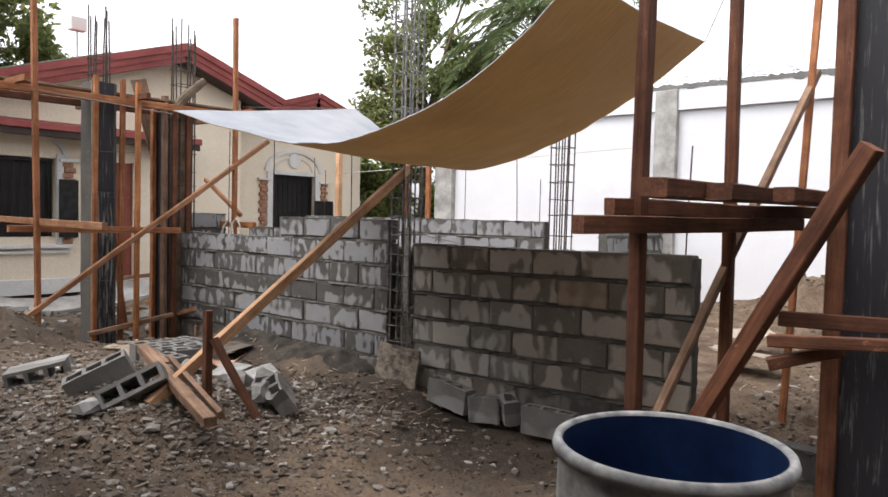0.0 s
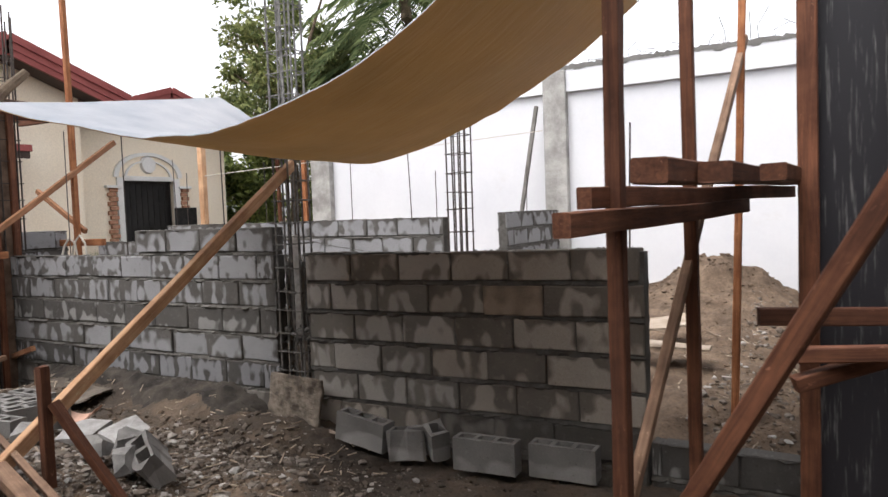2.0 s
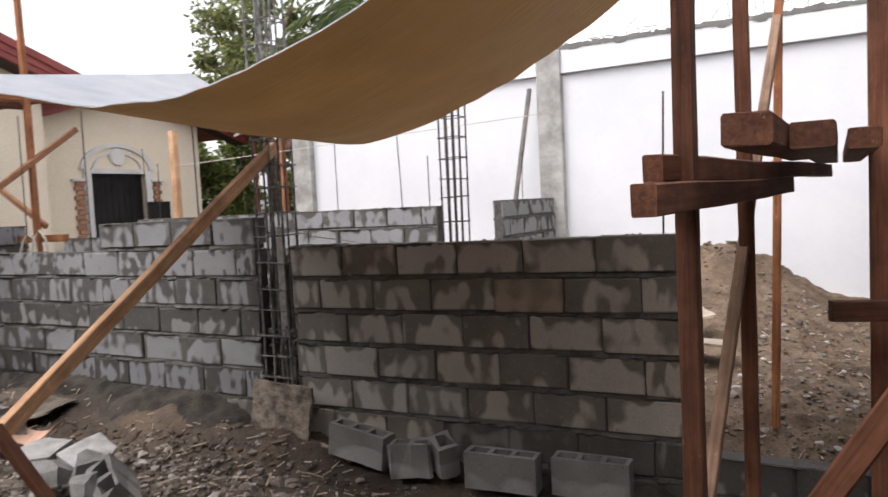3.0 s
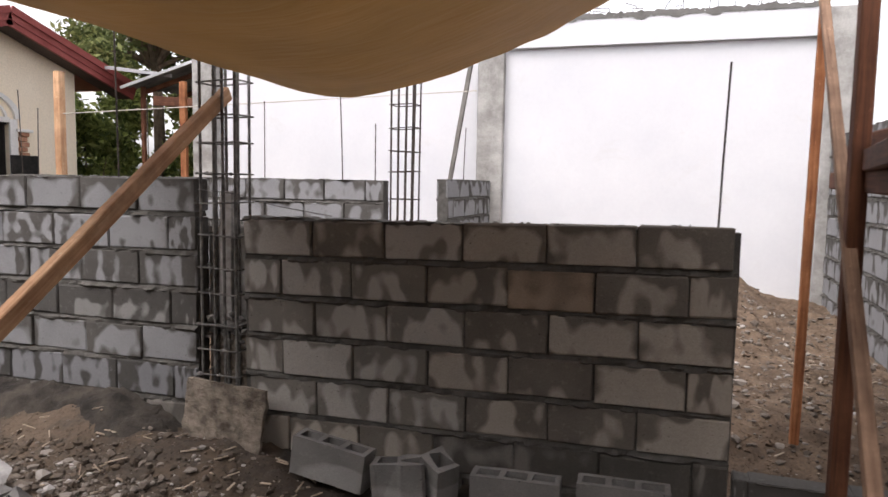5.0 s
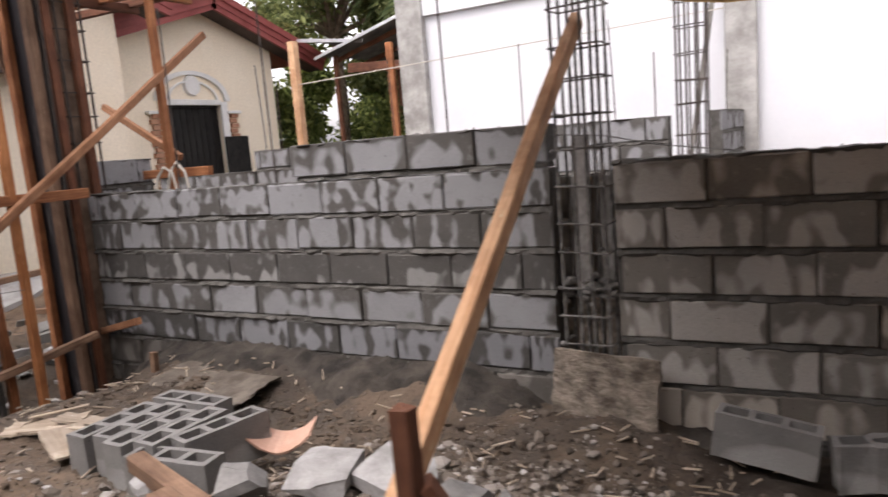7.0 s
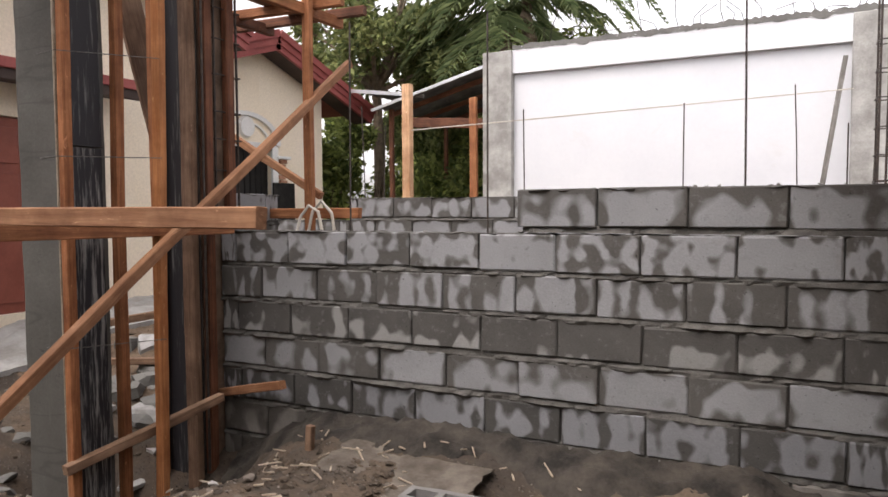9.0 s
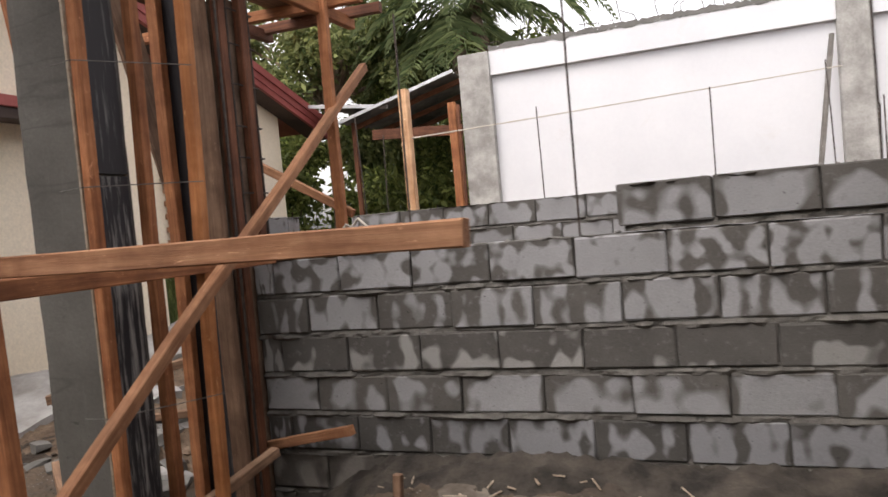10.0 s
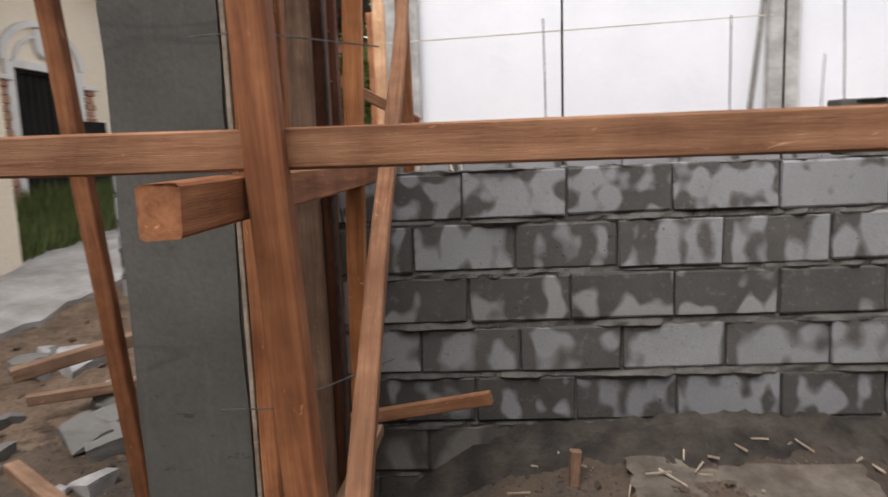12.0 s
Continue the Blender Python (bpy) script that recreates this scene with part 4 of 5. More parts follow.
tagged(stick("timber", (-1.42, -1.66, 0.24), (-0.84, -1.84, 0.24), 0.07, 0.07, M_WOOD_GREY), "short dirty timber offcut beside the stacked blocks", "timber")

# ---- loose concrete blocks ----


def hollow_block(deep=0.12, tall=0.195, length=0.40, holes=3, keep=1.0, seed=0):
    """A three-hole concrete block standing on its base with the holes upward; keep below 1 breaks its end off."""
    bm = bmesh.new()
    L, D = length, deep
    wall, web = 0.024, 0.028
    cell = (L - 2 * wall - (holes - 1) * web) / holes
    xs = [-L / 2, -L / 2 + wall]
    for k in range(holes):
        xs.append(xs[-1] + cell)
        xs.append(xs[-1] + (web if k < holes - 1 else wall))
    ys = [-D / 2, -D / 2 + wall, D / 2 - wall, D / 2]
    solid = lambda i, j: not (j == 1 and i % 2 == 1)
    n = len(xs)
    cut = int(round((n - 1) * keep))
    v = {}

    def vert(i, j, k):
        key = (i, j, k)
        if key not in v:
            v[key] = bm.verts.new((xs[i], ys[j], tall * k))
        return v[key]

    cells = {(i, j) for i in range(min(cut, n - 1)) for j in range(3) if solid(i, j)}
    for i, j in cells:
        bm.faces.new([vert(*p) for p in ((i, j, 1), (i + 1, j, 1), (i + 1, j + 1, 1), (i, j + 1, 1))])
        bm.faces.new([vert(*p) for p in ((i, j, 0), (i, j + 1, 0), (i + 1, j + 1, 0), (i + 1, j, 0))])
        for di, dj, a, b in ((0, -1, (i, j), (i + 1, j)), (1, 0, (i + 1, j), (i + 1, j + 1)), (0, 1, (i + 1, j + 1), (i, j + 1)), (-1, 0, (i, j + 1), (i, j))):
            if (i + di, j + dj) not in cells:
                bm.faces.new([vert(*a, 0), vert(*b, 0), vert(*b, 1), vert(*a, 1)])
    rng = random.Random(seed)
    for w in bm.verts:
        w.co += Vector((rng.uniform(-1, 1), rng.uniform(-1, 1), rng.uniform(-1, 1))) * (0.002 if keep == 1 else 0.009)
    return bm


CMU = [to_mesh("concrete_block", hollow_block(seed=s), M_LOOSE) for s in range(3)]
HALF = [to_mesh("broken_block", hollow_block(keep=k, seed=9 + i), M_LOOSE) for i, k in enumerate((0.5, 0.4, 0.72))]


def set_block(x, y, turn, z=None, rx=0, ry=0, which=0, label="loose grey hollow concrete block standing in the dirt", group="loose concrete blocks", broken=False):
    me = (HALF if broken else CMU)[which % 3]
    ob = put("broken_block" if broken else "concrete_block", me, pose(x, y, ground_z(x, y) - 0.01 if z is None else z, rx, ry, turn))
    tagged(ob, label, "concrete block", group)


set_block(0.625, -0.235, -3, z=-0.085, ry=7, which=0, label="hollow concrete block set in a row before the wall")
set_block(1.085, -0.24, 8, z=-0.115, ry=-5, which=0, broken=True, label="broken half of a concrete block in the row")
set_block(1.27, -0.26, -38, z=-0.125, ry=14, rx=6, which=1, broken=True, label="tilted broken piece of concrete block in the row")
set_block(1.565, -0.25, 4, z=-0.115, which=1, label="hollow concrete block set in a row before the wall")
set_block(2.03, -0.17, 3, z=-0.115, which=2, label="hollow concrete block set in a row before the wall")
# tumbled blocks on the gravel heap
def tumble(centre, along_dir, up_dir, which, label):
    """A fallen block by its centre, its long axis and the way its holes face."""
    x = Vector(along_dir).normalized()
    z = Vector(up_dir)
    z = (z - x * z.dot(x)).normalized()
    m = Matrix((x, z.cross(x), z)).transposed().to_4x4()
    m.translation = Vector(centre) - z * 0.0975
    tagged(put("concrete_block", CMU[which], m), label, "concrete block", "loose concrete blocks")


tumble((-1.14, -2.62, 0.27), (0.52, 0.80, 0.22), (0.70, -0.62, -0.12), 0, "hollow concrete block lying on its side on gravel")
tumble((-0.40, -2.52, 0.33), (0.44, 0.78, 0.44), (0.05, -0.35, 0.95), 1, "tilted hollow concrete block dug into the gravel")
tumble((-0.09, -2.45, 0.315), (0.44, 0.78, 0.44), (0.72, -0.40, 0.45), 2, "tipped hollow concrete block showing its holes")
# flat group of blocks with their holes up
rng = random.Random(5)
for k, (x, y, t) in enumerate(((-1.94, -1.37, 90), (-1.812, -1.34, 91), (-1.684, -1.38, 89), (-1.556, -1.33, 90), (-1.80, -1.06, 2), (-1.40, -1.26, 78), (-1.37, -1.535, 8))):
    set_block(x, y, t, z=0.035 + rng.uniform(-0.008, 0.008), which=k, label="hollow concrete block in a flat group, holes up", group="stacked concrete blocks")

# rubble lumps


def lump(x, y, z, size, seed, label, material, stretch=(1, 1, 0.7), turn=0, tip=0):
    bm = bmesh.new()
    bmesh.ops.create_cube(bm, size=2.0)
    bmesh.ops.subdivide_edges(bm, edges=bm.edges, cuts=3, use_grid_fill=True)
    rng = random.Random(seed)
    for _ in range(5):
        d = Vector((rng.uniform(-1, 1), rng.uniform(-1, 1), rng.uniform(-0.6, 1))).normalized()
        bmesh.ops.bisect_plane(bm, geom=bm.verts[:] + bm.edges[:] + bm.faces[:], plane_co=d * rng.uniform(0.75, 1.0), plane_no=d, clear_outer=True)
        holes = [e for e in bm.edges if e.is_boundary]
        if holes:
            bmesh.ops.holes_fill(bm, edges=holes)
    for v in bm.verts:
        v.co = Vector((v.co.x * stretch[0], v.co.y * stretch[1], v.co.z * stretch[2])) * size / 2
    rough(bm, size * 0.025, 30, seed)
    ob = part("rubble", bm, material, None, "", pose(x, y, z, tip, tip * 0.6, turn))
    tagged(ob, label, "rubble", "pieces of broken concrete")


lump(-0.84, -1.28, 0.13, 0.25, 1, "pale broken slab of concrete leaning in the rubble", M_STONE, (0.95, 1.0, 0.24), 12, 14)
lump(-0.54, -1.18, 0.11, 0.30, 2, "pale broken slab of concrete lying in the rubble", M_STONE, (1.1, 0.85, 0.24), -15, 9)
lump(-1.03, -1.52, 0.16, 0.15, 3, "small pale lump of broken concrete", M_CHUNK, (1.2, 1, 0.7), 40)
lump(-0.14, -1.42, 0.18, 0.19, 4, "grey broken chunk of concrete block", M_CHUNK, (1, 0.6, 0.8), 60, 20)
lump(-0.20, -1.62, 0.22, 0.20, 5, "grey broken chunk of concrete block", M_CHUNK, (1.1, 0.6, 0.6), 10, -14)
lump(0.03, -1.60, 0.18, 0.16, 6, "grey broken chunk of concrete block", M_CHUNK, (1.5, 0.7, 0.6), -40, 12)
lump(-0.15, -2.72, 0.24, 0.13, 8, "pale concrete chip among gravel", M_STONE, (1, 1, 0.5), 15)
lump(-1.30, -1.70, 0.20, 0.12, 9, "pale concrete chip among gravel", M_STONE, (1, 1, 0.5), 70)
set_block(0.17, -1.46, -28, z=0.05, rx=38, ry=16, which=2, broken=True, label="broken block half sunk in rubble, hole showing")


def sheet(name, w, d, t, m, material, label, category, curl=0.0, seed=1):
    bm = bmesh.new()
    box(bm, (-w / 2, -d / 2, 0), (w / 2, d / 2, t))
    bmesh.ops.subdivide_edges(bm, edges=[e for e in bm.edges if (e.verts[0].co - e.verts[1].co).length > t * 3], cuts=9, use_grid_fill=True)
    rng = random.Random(seed)
    for v in bm.verts:
        edge = max(abs(v.co.x) / (w / 2), abs(v.co.y) / (d / 2))
        if edge > 0.97:
            v.co.x *= 1 - rng.uniform(0, 0.08)
            v.co.y *= 1 - rng.uniform(0, 0.08)
        v.co.z += curl * (2 * v.co.x / w) ** 2 + 0.01 * noise.noise((v.co.x * 7, v.co.y * 7, seed))
    tagged(part(name, bm, material, None, "", m), label, category)


sheet("plywood_scrap", 0.42, 0.17, 0.010, pose(-2.62, -1.30, 0.075, 4, -4, 30), M_PLY, "torn weathered plywood scrap lying on the soil", "plywood scrap", 0.012, 1)
sheet("plywood_scrap", 0.40, 0.13, 0.010, pose(-2.40, -1.19, 0.085, -3, 5, 18), M_PLY, "splintered plywood scrap lying on the soil", "plywood scrap", 0.01, 2)
sheet("plywood_scrap", 0.40, 0.20, 0.012, pose(-2.24, -1.42, 0.085, -4, 3, -22), M_PLY, "splintered plywood scrap lying by the stacked blocks", "plywood scrap", 0.015, 7)
for k, (x, y, a) in enumerate(((-2.50, -1.38, 25), (-2.38, -1.33, 10), (-2.18, -1.30, -28), (-2.66, -1.20, 50))):
    d = Vector((math.cos(radians(a)), math.sin(radians(a)), 0.04)) * 0.14
    c = Vector((x, y, 0.11))
    tagged(stick("splinter", c - d, c + d, 0.028, 0.006, M_PLY), "long pale splinter torn from plywood", "splinter", "plywood splinters")
sheet("tile_shard", 0.30, 0.16, 0.012, pose(-1.24, -1.06, 0.08, 10, 0, 25), M_TILE, "curved pinkish clay shard on the soil", "tile shard", 0.09, 3)
sheet("plywood_scrap", 0.86, 0.46, 0.014, pose(-2.40, -0.47, ground_z(-2.40, -0.47) - 0.004, 8, 1, -4), simple("mud_soaked_ply", (0.085, 0.070, 0.055), (0.185, 0.158, 0.128), 7.0, 0.9, fine=40, bump=0.8, dist=0.01), "muddy plywood sheet half buried near the wall", "plywood scrap", 0.02, 4)
sheet("plywood_scrap", 0.5, 0.4, 0.02, pose(2.0, 2.6, 0.35, 4, -6, 30), M_PLY, "pale board lying on the soil beyond the wall", "plywood scrap", 0.01, 5)
sheet("plywood_scrap", 0.6, 0.35, 0.02, pose(2.2, 2.0, 0.26, -5, 4, 5), M_PLY, "pale board lying on the soil beyond the wall", "plywood scrap", 0.01, 6)
tagged(stick("peg", (-3.02, -0.33, -0.1), (-3.0, -0.33, 0.14), 0.04, 0.04, M_WOOD_GREY), "short weathered peg in the soil by the wall", "peg")
tagged(stick("long_pole", (-0.63, 4.98, 0.45), (-0.275, 5.2, 2.86), 0.05, 0.05, M_GREYWOOD), "grey pole leaning on the white wall", "pole")
tagged(stick("tall_post", (-4.085, 2.67, 0.0), (-4.08, 2.66, 2.49), 0.085, 0.085, M_WOOD_LIGHT), "bright square timber post behind the back wall", "post")
tagged(stick("tall_post", (-4.52, 5.22, 0.0), (-4.53, 5.22, 2.75), 0.10, 0.06, M_WOOD), "reddish board standing against the far pillar", "post")

# ---- barrel ----


def lathe(bm, profile, n=48):
    rings = [[bm.verts.new((r * math.cos(2 * math.pi * s / n), r * math.sin(2 * math.pi * s / n), z)) for s in range(n)] for r, z in profile]
    for a, b in zip(rings, rings[1:]):
        for s in range(n):
            f = bm.faces.new((a[s], a[(s + 1) % n], b[(s + 1) % n], b[s]))
            f.smooth = True
    return rings


def barrel():
    at = (3.50, -2.84, ground_z(3.50, -2.84) - 0.005)
    t = thing("water_drum", at, "open blue plastic drum smeared with cement outside", "drum")
    m = Matrix.Translation(at) @ Matrix.Diagonal((0.98, 0.98, 1, 1))
    h = 0.88 - at[2]
    bm = bmesh.new()
    rings = lathe(bm, [(0.25, 0.0), (0.285, 0.03), (0.29, 0.28), (0.297, 0.30), (0.297, 0.33), (0.29, 0.35), (0.29, 0.62), (0.297, 0.64), (0.297, 0.67), (0.288, 0.69), (0.280, h - 0.03)])
    bm.faces.new(rings[0][::-1])
    part("shell", bm, M_RIM, t, "cement-smeared outer wall", m)
    bm = bmesh.new()
    lathe(bm, [(0.278, h - 0.035), (0.293, h - 0.035), (0.298, h - 0.02), (0.293, h - 0.004), (0.283, h), (0.274, h - 0.004), (0.272, h - 0.012)])
    part("rim", bm, simple("scuffed_rim", (0.22, 0.22, 0.22), (0.52, 0.51, 0.49), 12.0, 0.6, fine=60), t, "pale worn rim", m)
    bm = bmesh.new()
    rings = lathe(bm, [(0.272, h - 0.012), (0.268, h - 0.10), (0.272, 0.35), (0.265, 0.03)])
    bm.faces.new(rings[-1])
    bmesh.ops.reverse_faces(bm, faces=bm.faces)
    part("lining", bm, M_BLUE, t, "dark blue inner wall", m)


barrel()

# ---- unseen walls and eave, added to hold back the sky light ----
solo("wall_behind", boxed((-9.0, -5.75, -0.4), (6.0, -5.55, 4.2)), M_CONC, (-1.5, -5.65, -0.4), "unseen plain grey wall added to block light from behind", "wall", kind="structure")
solo("eave_behind", boxed((-0.2, -5.55, 3.5), (6.0, -4.2, 3.62)), M_CONC, (3.2, -4.9, 3.5), "unseen plain grey slab added to block light from above", "eave", kind="structure")
solo("wall_east", boxed((6.0, -5.75, -0.4), (6.2, 5.5, 4.2)), M_CONC, (6.1, 0, -0.4), "unseen plain grey wall added to block light from the right", "wall", kind="structure")

# ---- house ----
HX = -8.2
BX = -7.45


def gable(house, x_front, x_back, y_peak, z_peak, y_l, y_r, slope_l, slope_r, depth_wall):
    """A gabled roof whose ridge runs along x: two slopes, stepped fascia boards and a dark soffit."""
    for side, ye, s in ((-1, y_l, slope_l), (1, y_r, slope_r)):
        ze = z_peak - s * abs(ye - y_peak)
        d = Vector((0, ye - y_peak, ze - z_peak)).normalized()
        up = Vector((0, -d.z * side, abs(d.y)))
        if up.z < 0:
            up = -up

        def slab(name, x0, x1, lo, hi, mat, extend=0.0, label=""):
            bm = bmesh.new()
            a, b = Vector((0, y_peak, z_peak)), Vector((0, ye, ze)) + d * extend
            pts = [a + up * lo, b + up * lo, b + up * hi, a + up * hi]
            front = [bm.verts.new((x1, p.y, p.z)) for p in pts]
            back = [bm.verts.new((x0, p.y, p.z)) for p in pts]
            for k in range(4):
                bm.faces.new((front[k], front[(k + 1) % 4], back[(k + 1) % 4], back[k]))
            bm.faces.new(front), bm.faces.new(back[::-1])
            bmesh.ops.recalc_face_normals(bm, faces=bm.faces)
            return part(name, bm, mat, house, label)

        slab("roof_slope", x_back, x_front - 0.02, 0.0, 0.04, M_ROOF, 0.04)
        slab("fascia", x_front - 0.02, x_front + 0.03, -0.12, 0.06, M_MAROON)
        slab("fascia", x_front + 0.031, x_front + 0.06, -0.02, 0.09, M_MAROON)
        slab("fascia", x_front - 0.04, x_front + 0.012, -0.21, -0.121, M_MAROON)
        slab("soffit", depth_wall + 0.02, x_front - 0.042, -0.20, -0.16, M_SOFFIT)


def house_wall(house, x, y0, y1, z0, profile, holes, name="wall"):
    """A facade facing +x: strips between openings, topped by the gable's slope."""
    ys = sorted({y0, y1, *[v for h in holes for v in h[:2]], *[p[0] for p in profile if y0 < p[0] < y1]})
    top = lambda y: np.interp(y, [p[0] for p in profile], [p[1] for p in profile])
    for a, b in zip(ys, ys[1:]):
        mid = (a + b) / 2
        cuts = sorted((h[2], h[3]) for h in holes if h[0] <= mid <= h[1])
        z = z0
        for lo, hi in cuts + [(None, None)]:
            bm = bmesh.new()
            t0, t1 = (top(a), top(b)) if lo is None else (lo, lo)
            if min(t0, t1) - z > 0.01:
                vs = [bm.verts.new(p) for p in ((x, a, z), (x, b, z), (x, b, t1), (x, a, t0), (x - 0.15, a, z), (x - 0.15, b, z), (x - 0.15, b, t1), (x - 0.15, a, t0))]
                for q in ((0, 1, 2, 3), (5, 4, 7, 6), (1, 5, 6, 2), (4, 0, 3, 7), (3, 2, 6, 7), (4, 5, 1, 0)):
                    bm.faces.new([vs[k] for k in q])
                part(name, bm, M_CREAM, house)
            else:
                bm.free()
            z = hi if hi is not None else z


def arch_ring(x, yc, zc, r0, r1, t, n=20):
    bm = bmesh.new()
    rows = []
    for i in range(n + 1):
        a = math.pi * i / n
        rows.append([bm.verts.new((x + dx, yc - r * math.cos(a), zc + 0.62 * r * math.sin(a))) for r, dx in ((r0, 0), (r1, 0), (r1, t), (r0, t))])
    for p, q in zip(rows, rows[1:]):
        for k in range(4):
            bm.faces.new((p[k], p[(k + 1) % 4], q[(k + 1) % 4], q[k]))
    bmesh.ops.recalc_face_normals(bm, faces=bm.faces)
    return bm


BRICKS = []


def quoin(house, x, y, z0, z1, w=0.16):
    """A strip of bricks beside an opening, with a small white cap."""
    part("cap", boxed((x, y - w / 2 - 0.07, z1), (x + 0.09, y + w / 2 + 0.07, z1 + 0.05), 0.008), M_TRIM_WHITE, house)
    z, k = z0, 0
    while z < z1 - 0.03:
        BRICKS.append((house, x, y + (0.02 if k % 2 else -0.02), z, w))
        z += 0.085
        k += 1


def opening_grille(house, x, y0, y1, z0, z1, n):
    # near-black panel: the darkness of the room inside is its colour
    part("window_pane", boxed((x - 0.12, y0, z0), (x - 0.10, y1, z1)), M_DARK, house, "near-black panel in place of the unlit interior")
    g = part("grille", boxed((x - 0.05, y0 + 0.02, z1 - 0.05), (x - 0.02, y1 - 0.02, z1 - 0.02)), M_GRILLE, house, "black iron grille")
    for k in range(n):
        y = y0 + (y1 - y0) * (k + 0.5) / n
        part("grille_bar", boxed((x - 0.045, y - 0.009, z0 + 0.01), (x - 0.025, y + 0.009, z1 - 0.051)), M_GRILLE, g)


def build_house():
    h = thing("house", (HX, 2.0, 0.2), "cream bungalow with maroon gable fascias and dark openings", "house")
    # door wing
    prof = [(2.9, 3.10), (5.3, 3.78), (6.9, 3.28)]
    house_wall(h, HX, 2.9, 6.9, 0.1, prof, [(4.38, 5.56, 0.25, 2.27)])
    part("wall", boxed((HX - 5.5, 6.75, 0.1), (HX - 0.151, 6.9, 3.1)), M_CREAM, h)
    gable(h, -7.8, HX - 5.5, 5.28, 3.93, 3.2, 7.95, 0.32, 0.32, HX)
    opening_grille(h, HX, 4.40, 5.54, 0.26, 2.26, 9)
    for y in (4.34, 5.60):
        part("door_jamb", boxed((HX + 0.002, y - 0.07, 0.25), (HX + 0.05, y + 0.07, 2.30), 0.008), M_TRIM_WHITE, h)
    part("door_head", boxed((HX + 0.003, 4.41, 2.24), (HX + 0.045, 5.53, 2.33), 0.008), M_TRIM_WHITE, h)
    part("arch", arch_ring(HX + 0.002, 4.97, 2.31, 0.66, 0.76, 0.05), M_TRIM_WHITE, h)
    part("arch", arch_ring(HX + 0.002, 4.97, 2.31, 0.48, 0.52, 0.04), M_TRIM_WHITE, h)
    bm = bmesh.new()
    bmesh.ops.create_cone(bm, cap_ends=True, segments=28, radius1=0.17, radius2=0.15, depth=0.05, matrix=Matrix.Translation((HX + 0.03, 4.97, 2.55)) @ Matrix.Rotation(radians(90), 4, "Y"))
    part("medallion", bm, M_TRIM_WHITE, h, "round white plaster medallion")
    quoin(h, HX + 0.002, 4.18, 0.25, 2.10)
    quoin(h, HX + 0.002, 5.78, 0.25, 2.10)
    part("open_gate", boxed((HX + 0.05, 5.50, 0.3), (HX + 0.09, 6.02, 1.72), 0.006), M_GRILLE, h, "black iron gate leaf standing open")
    # front wing with the large gable
    prof = [(-4.6, 2.0), (1.85, 3.98), (3.3, 3.5)]
    house_wall(h, BX, -4.6, 3.15, 0.1, prof, [(-1.05, -0.12, 0.97, 2.18), (0.58, 1.10, 0.30, 2.20)])
    part("wall", boxed((HX - 0.6, 3.0, 0.1), (BX - 0.151, 3.15, 3.4)), M_CREAM, h)
    gable(h, -7.0, HX - 5.5, 1.82, 4.17, -5.6, 3.75, 0.325, 0.345, BX)
    opening_grille(h, BX, -1.03, -0.14, 0.98, 2.17, 7)
    part("sill", boxed((BX + 0.002, -1.25, 0.80), (BX + 0.10, 0.10, 0.86), 0.01), M_TRIM_WHITE, h)
    part("sill", boxed((BX + 0.002, -1.22, 0.72), (BX + 0.06, 0.07, 0.775), 0.01), M_TRIM_WHITE, h)
    part("window_jamb", boxed((BX + 0.002, -0.12, 0.861), (BX + 0.05, -0.02, 2.25), 0.008), M_TRIM_WHITE, h)
    part("arch", arch_ring(BX + 0.002, -0.58, 2.2, 0.56, 0.63, 0.05), M_TRIM_WHITE, h)
    quoin(h, BX + 0.002, 0.06, 0.87, 2.13)
    part("open_gate", boxed((BX + 0.12, -0.12, 0.97), (BX + 0.15, 0.16, 1.86), 0.006), M_GRILLE, h, "black iron window leaf standing open")
    part("door", boxed((BX - 0.10, 0.59, 0.30), (BX - 0.05, 1.09, 2.19), 0.008), M_DOOR_RED, h, "dark red painted panel door")
    for z0, z1 in ((0.4, 1.05), (1.15, 1.65), (1.75, 2.1)):
        part("door_panel", boxed((BX - 0.049, 0.68, z0), (BX - 0.035, 1.0, z1), 0.006), M_DOOR_RED, h)
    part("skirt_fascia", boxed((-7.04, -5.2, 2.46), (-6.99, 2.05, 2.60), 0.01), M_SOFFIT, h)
    part("skirt_trim", boxed((-6.989, -5.2, 2.56), (-6.96, 2.07, 2.66), 0.008), M_MAROON, h)
    bm = bmesh.new()
    pts = ((-7.03, 2.63), (BX + 0.002, 2.74), (BX + 0.002, 2.71), (-7.03, 2.602))
    ends = [[bm.verts.new((px, yy, pz)) for px, pz in pts] for yy in (-5.2, 2.05)]
    for k in range(4):
        bm.faces.new((ends[0][k], ends[0][(k + 1) % 4], ends[1][(k + 1) % 4], ends[1][k]))
    bm.faces.new(ends[0]), bm.faces.new(ends[1][::-1])
    bmesh.ops.recalc_face_normals(bm, faces=bm.faces)
    part("skirt_roof", bm, M_ROOF, h)
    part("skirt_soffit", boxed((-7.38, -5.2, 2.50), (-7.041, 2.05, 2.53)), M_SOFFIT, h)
    part("plinth", boxed((BX + 0.002, -4.6, 0.1), (BX + 0.05, 0.56, 0.34), 0.01), M_TRIM_WHITE, h)


build_house()

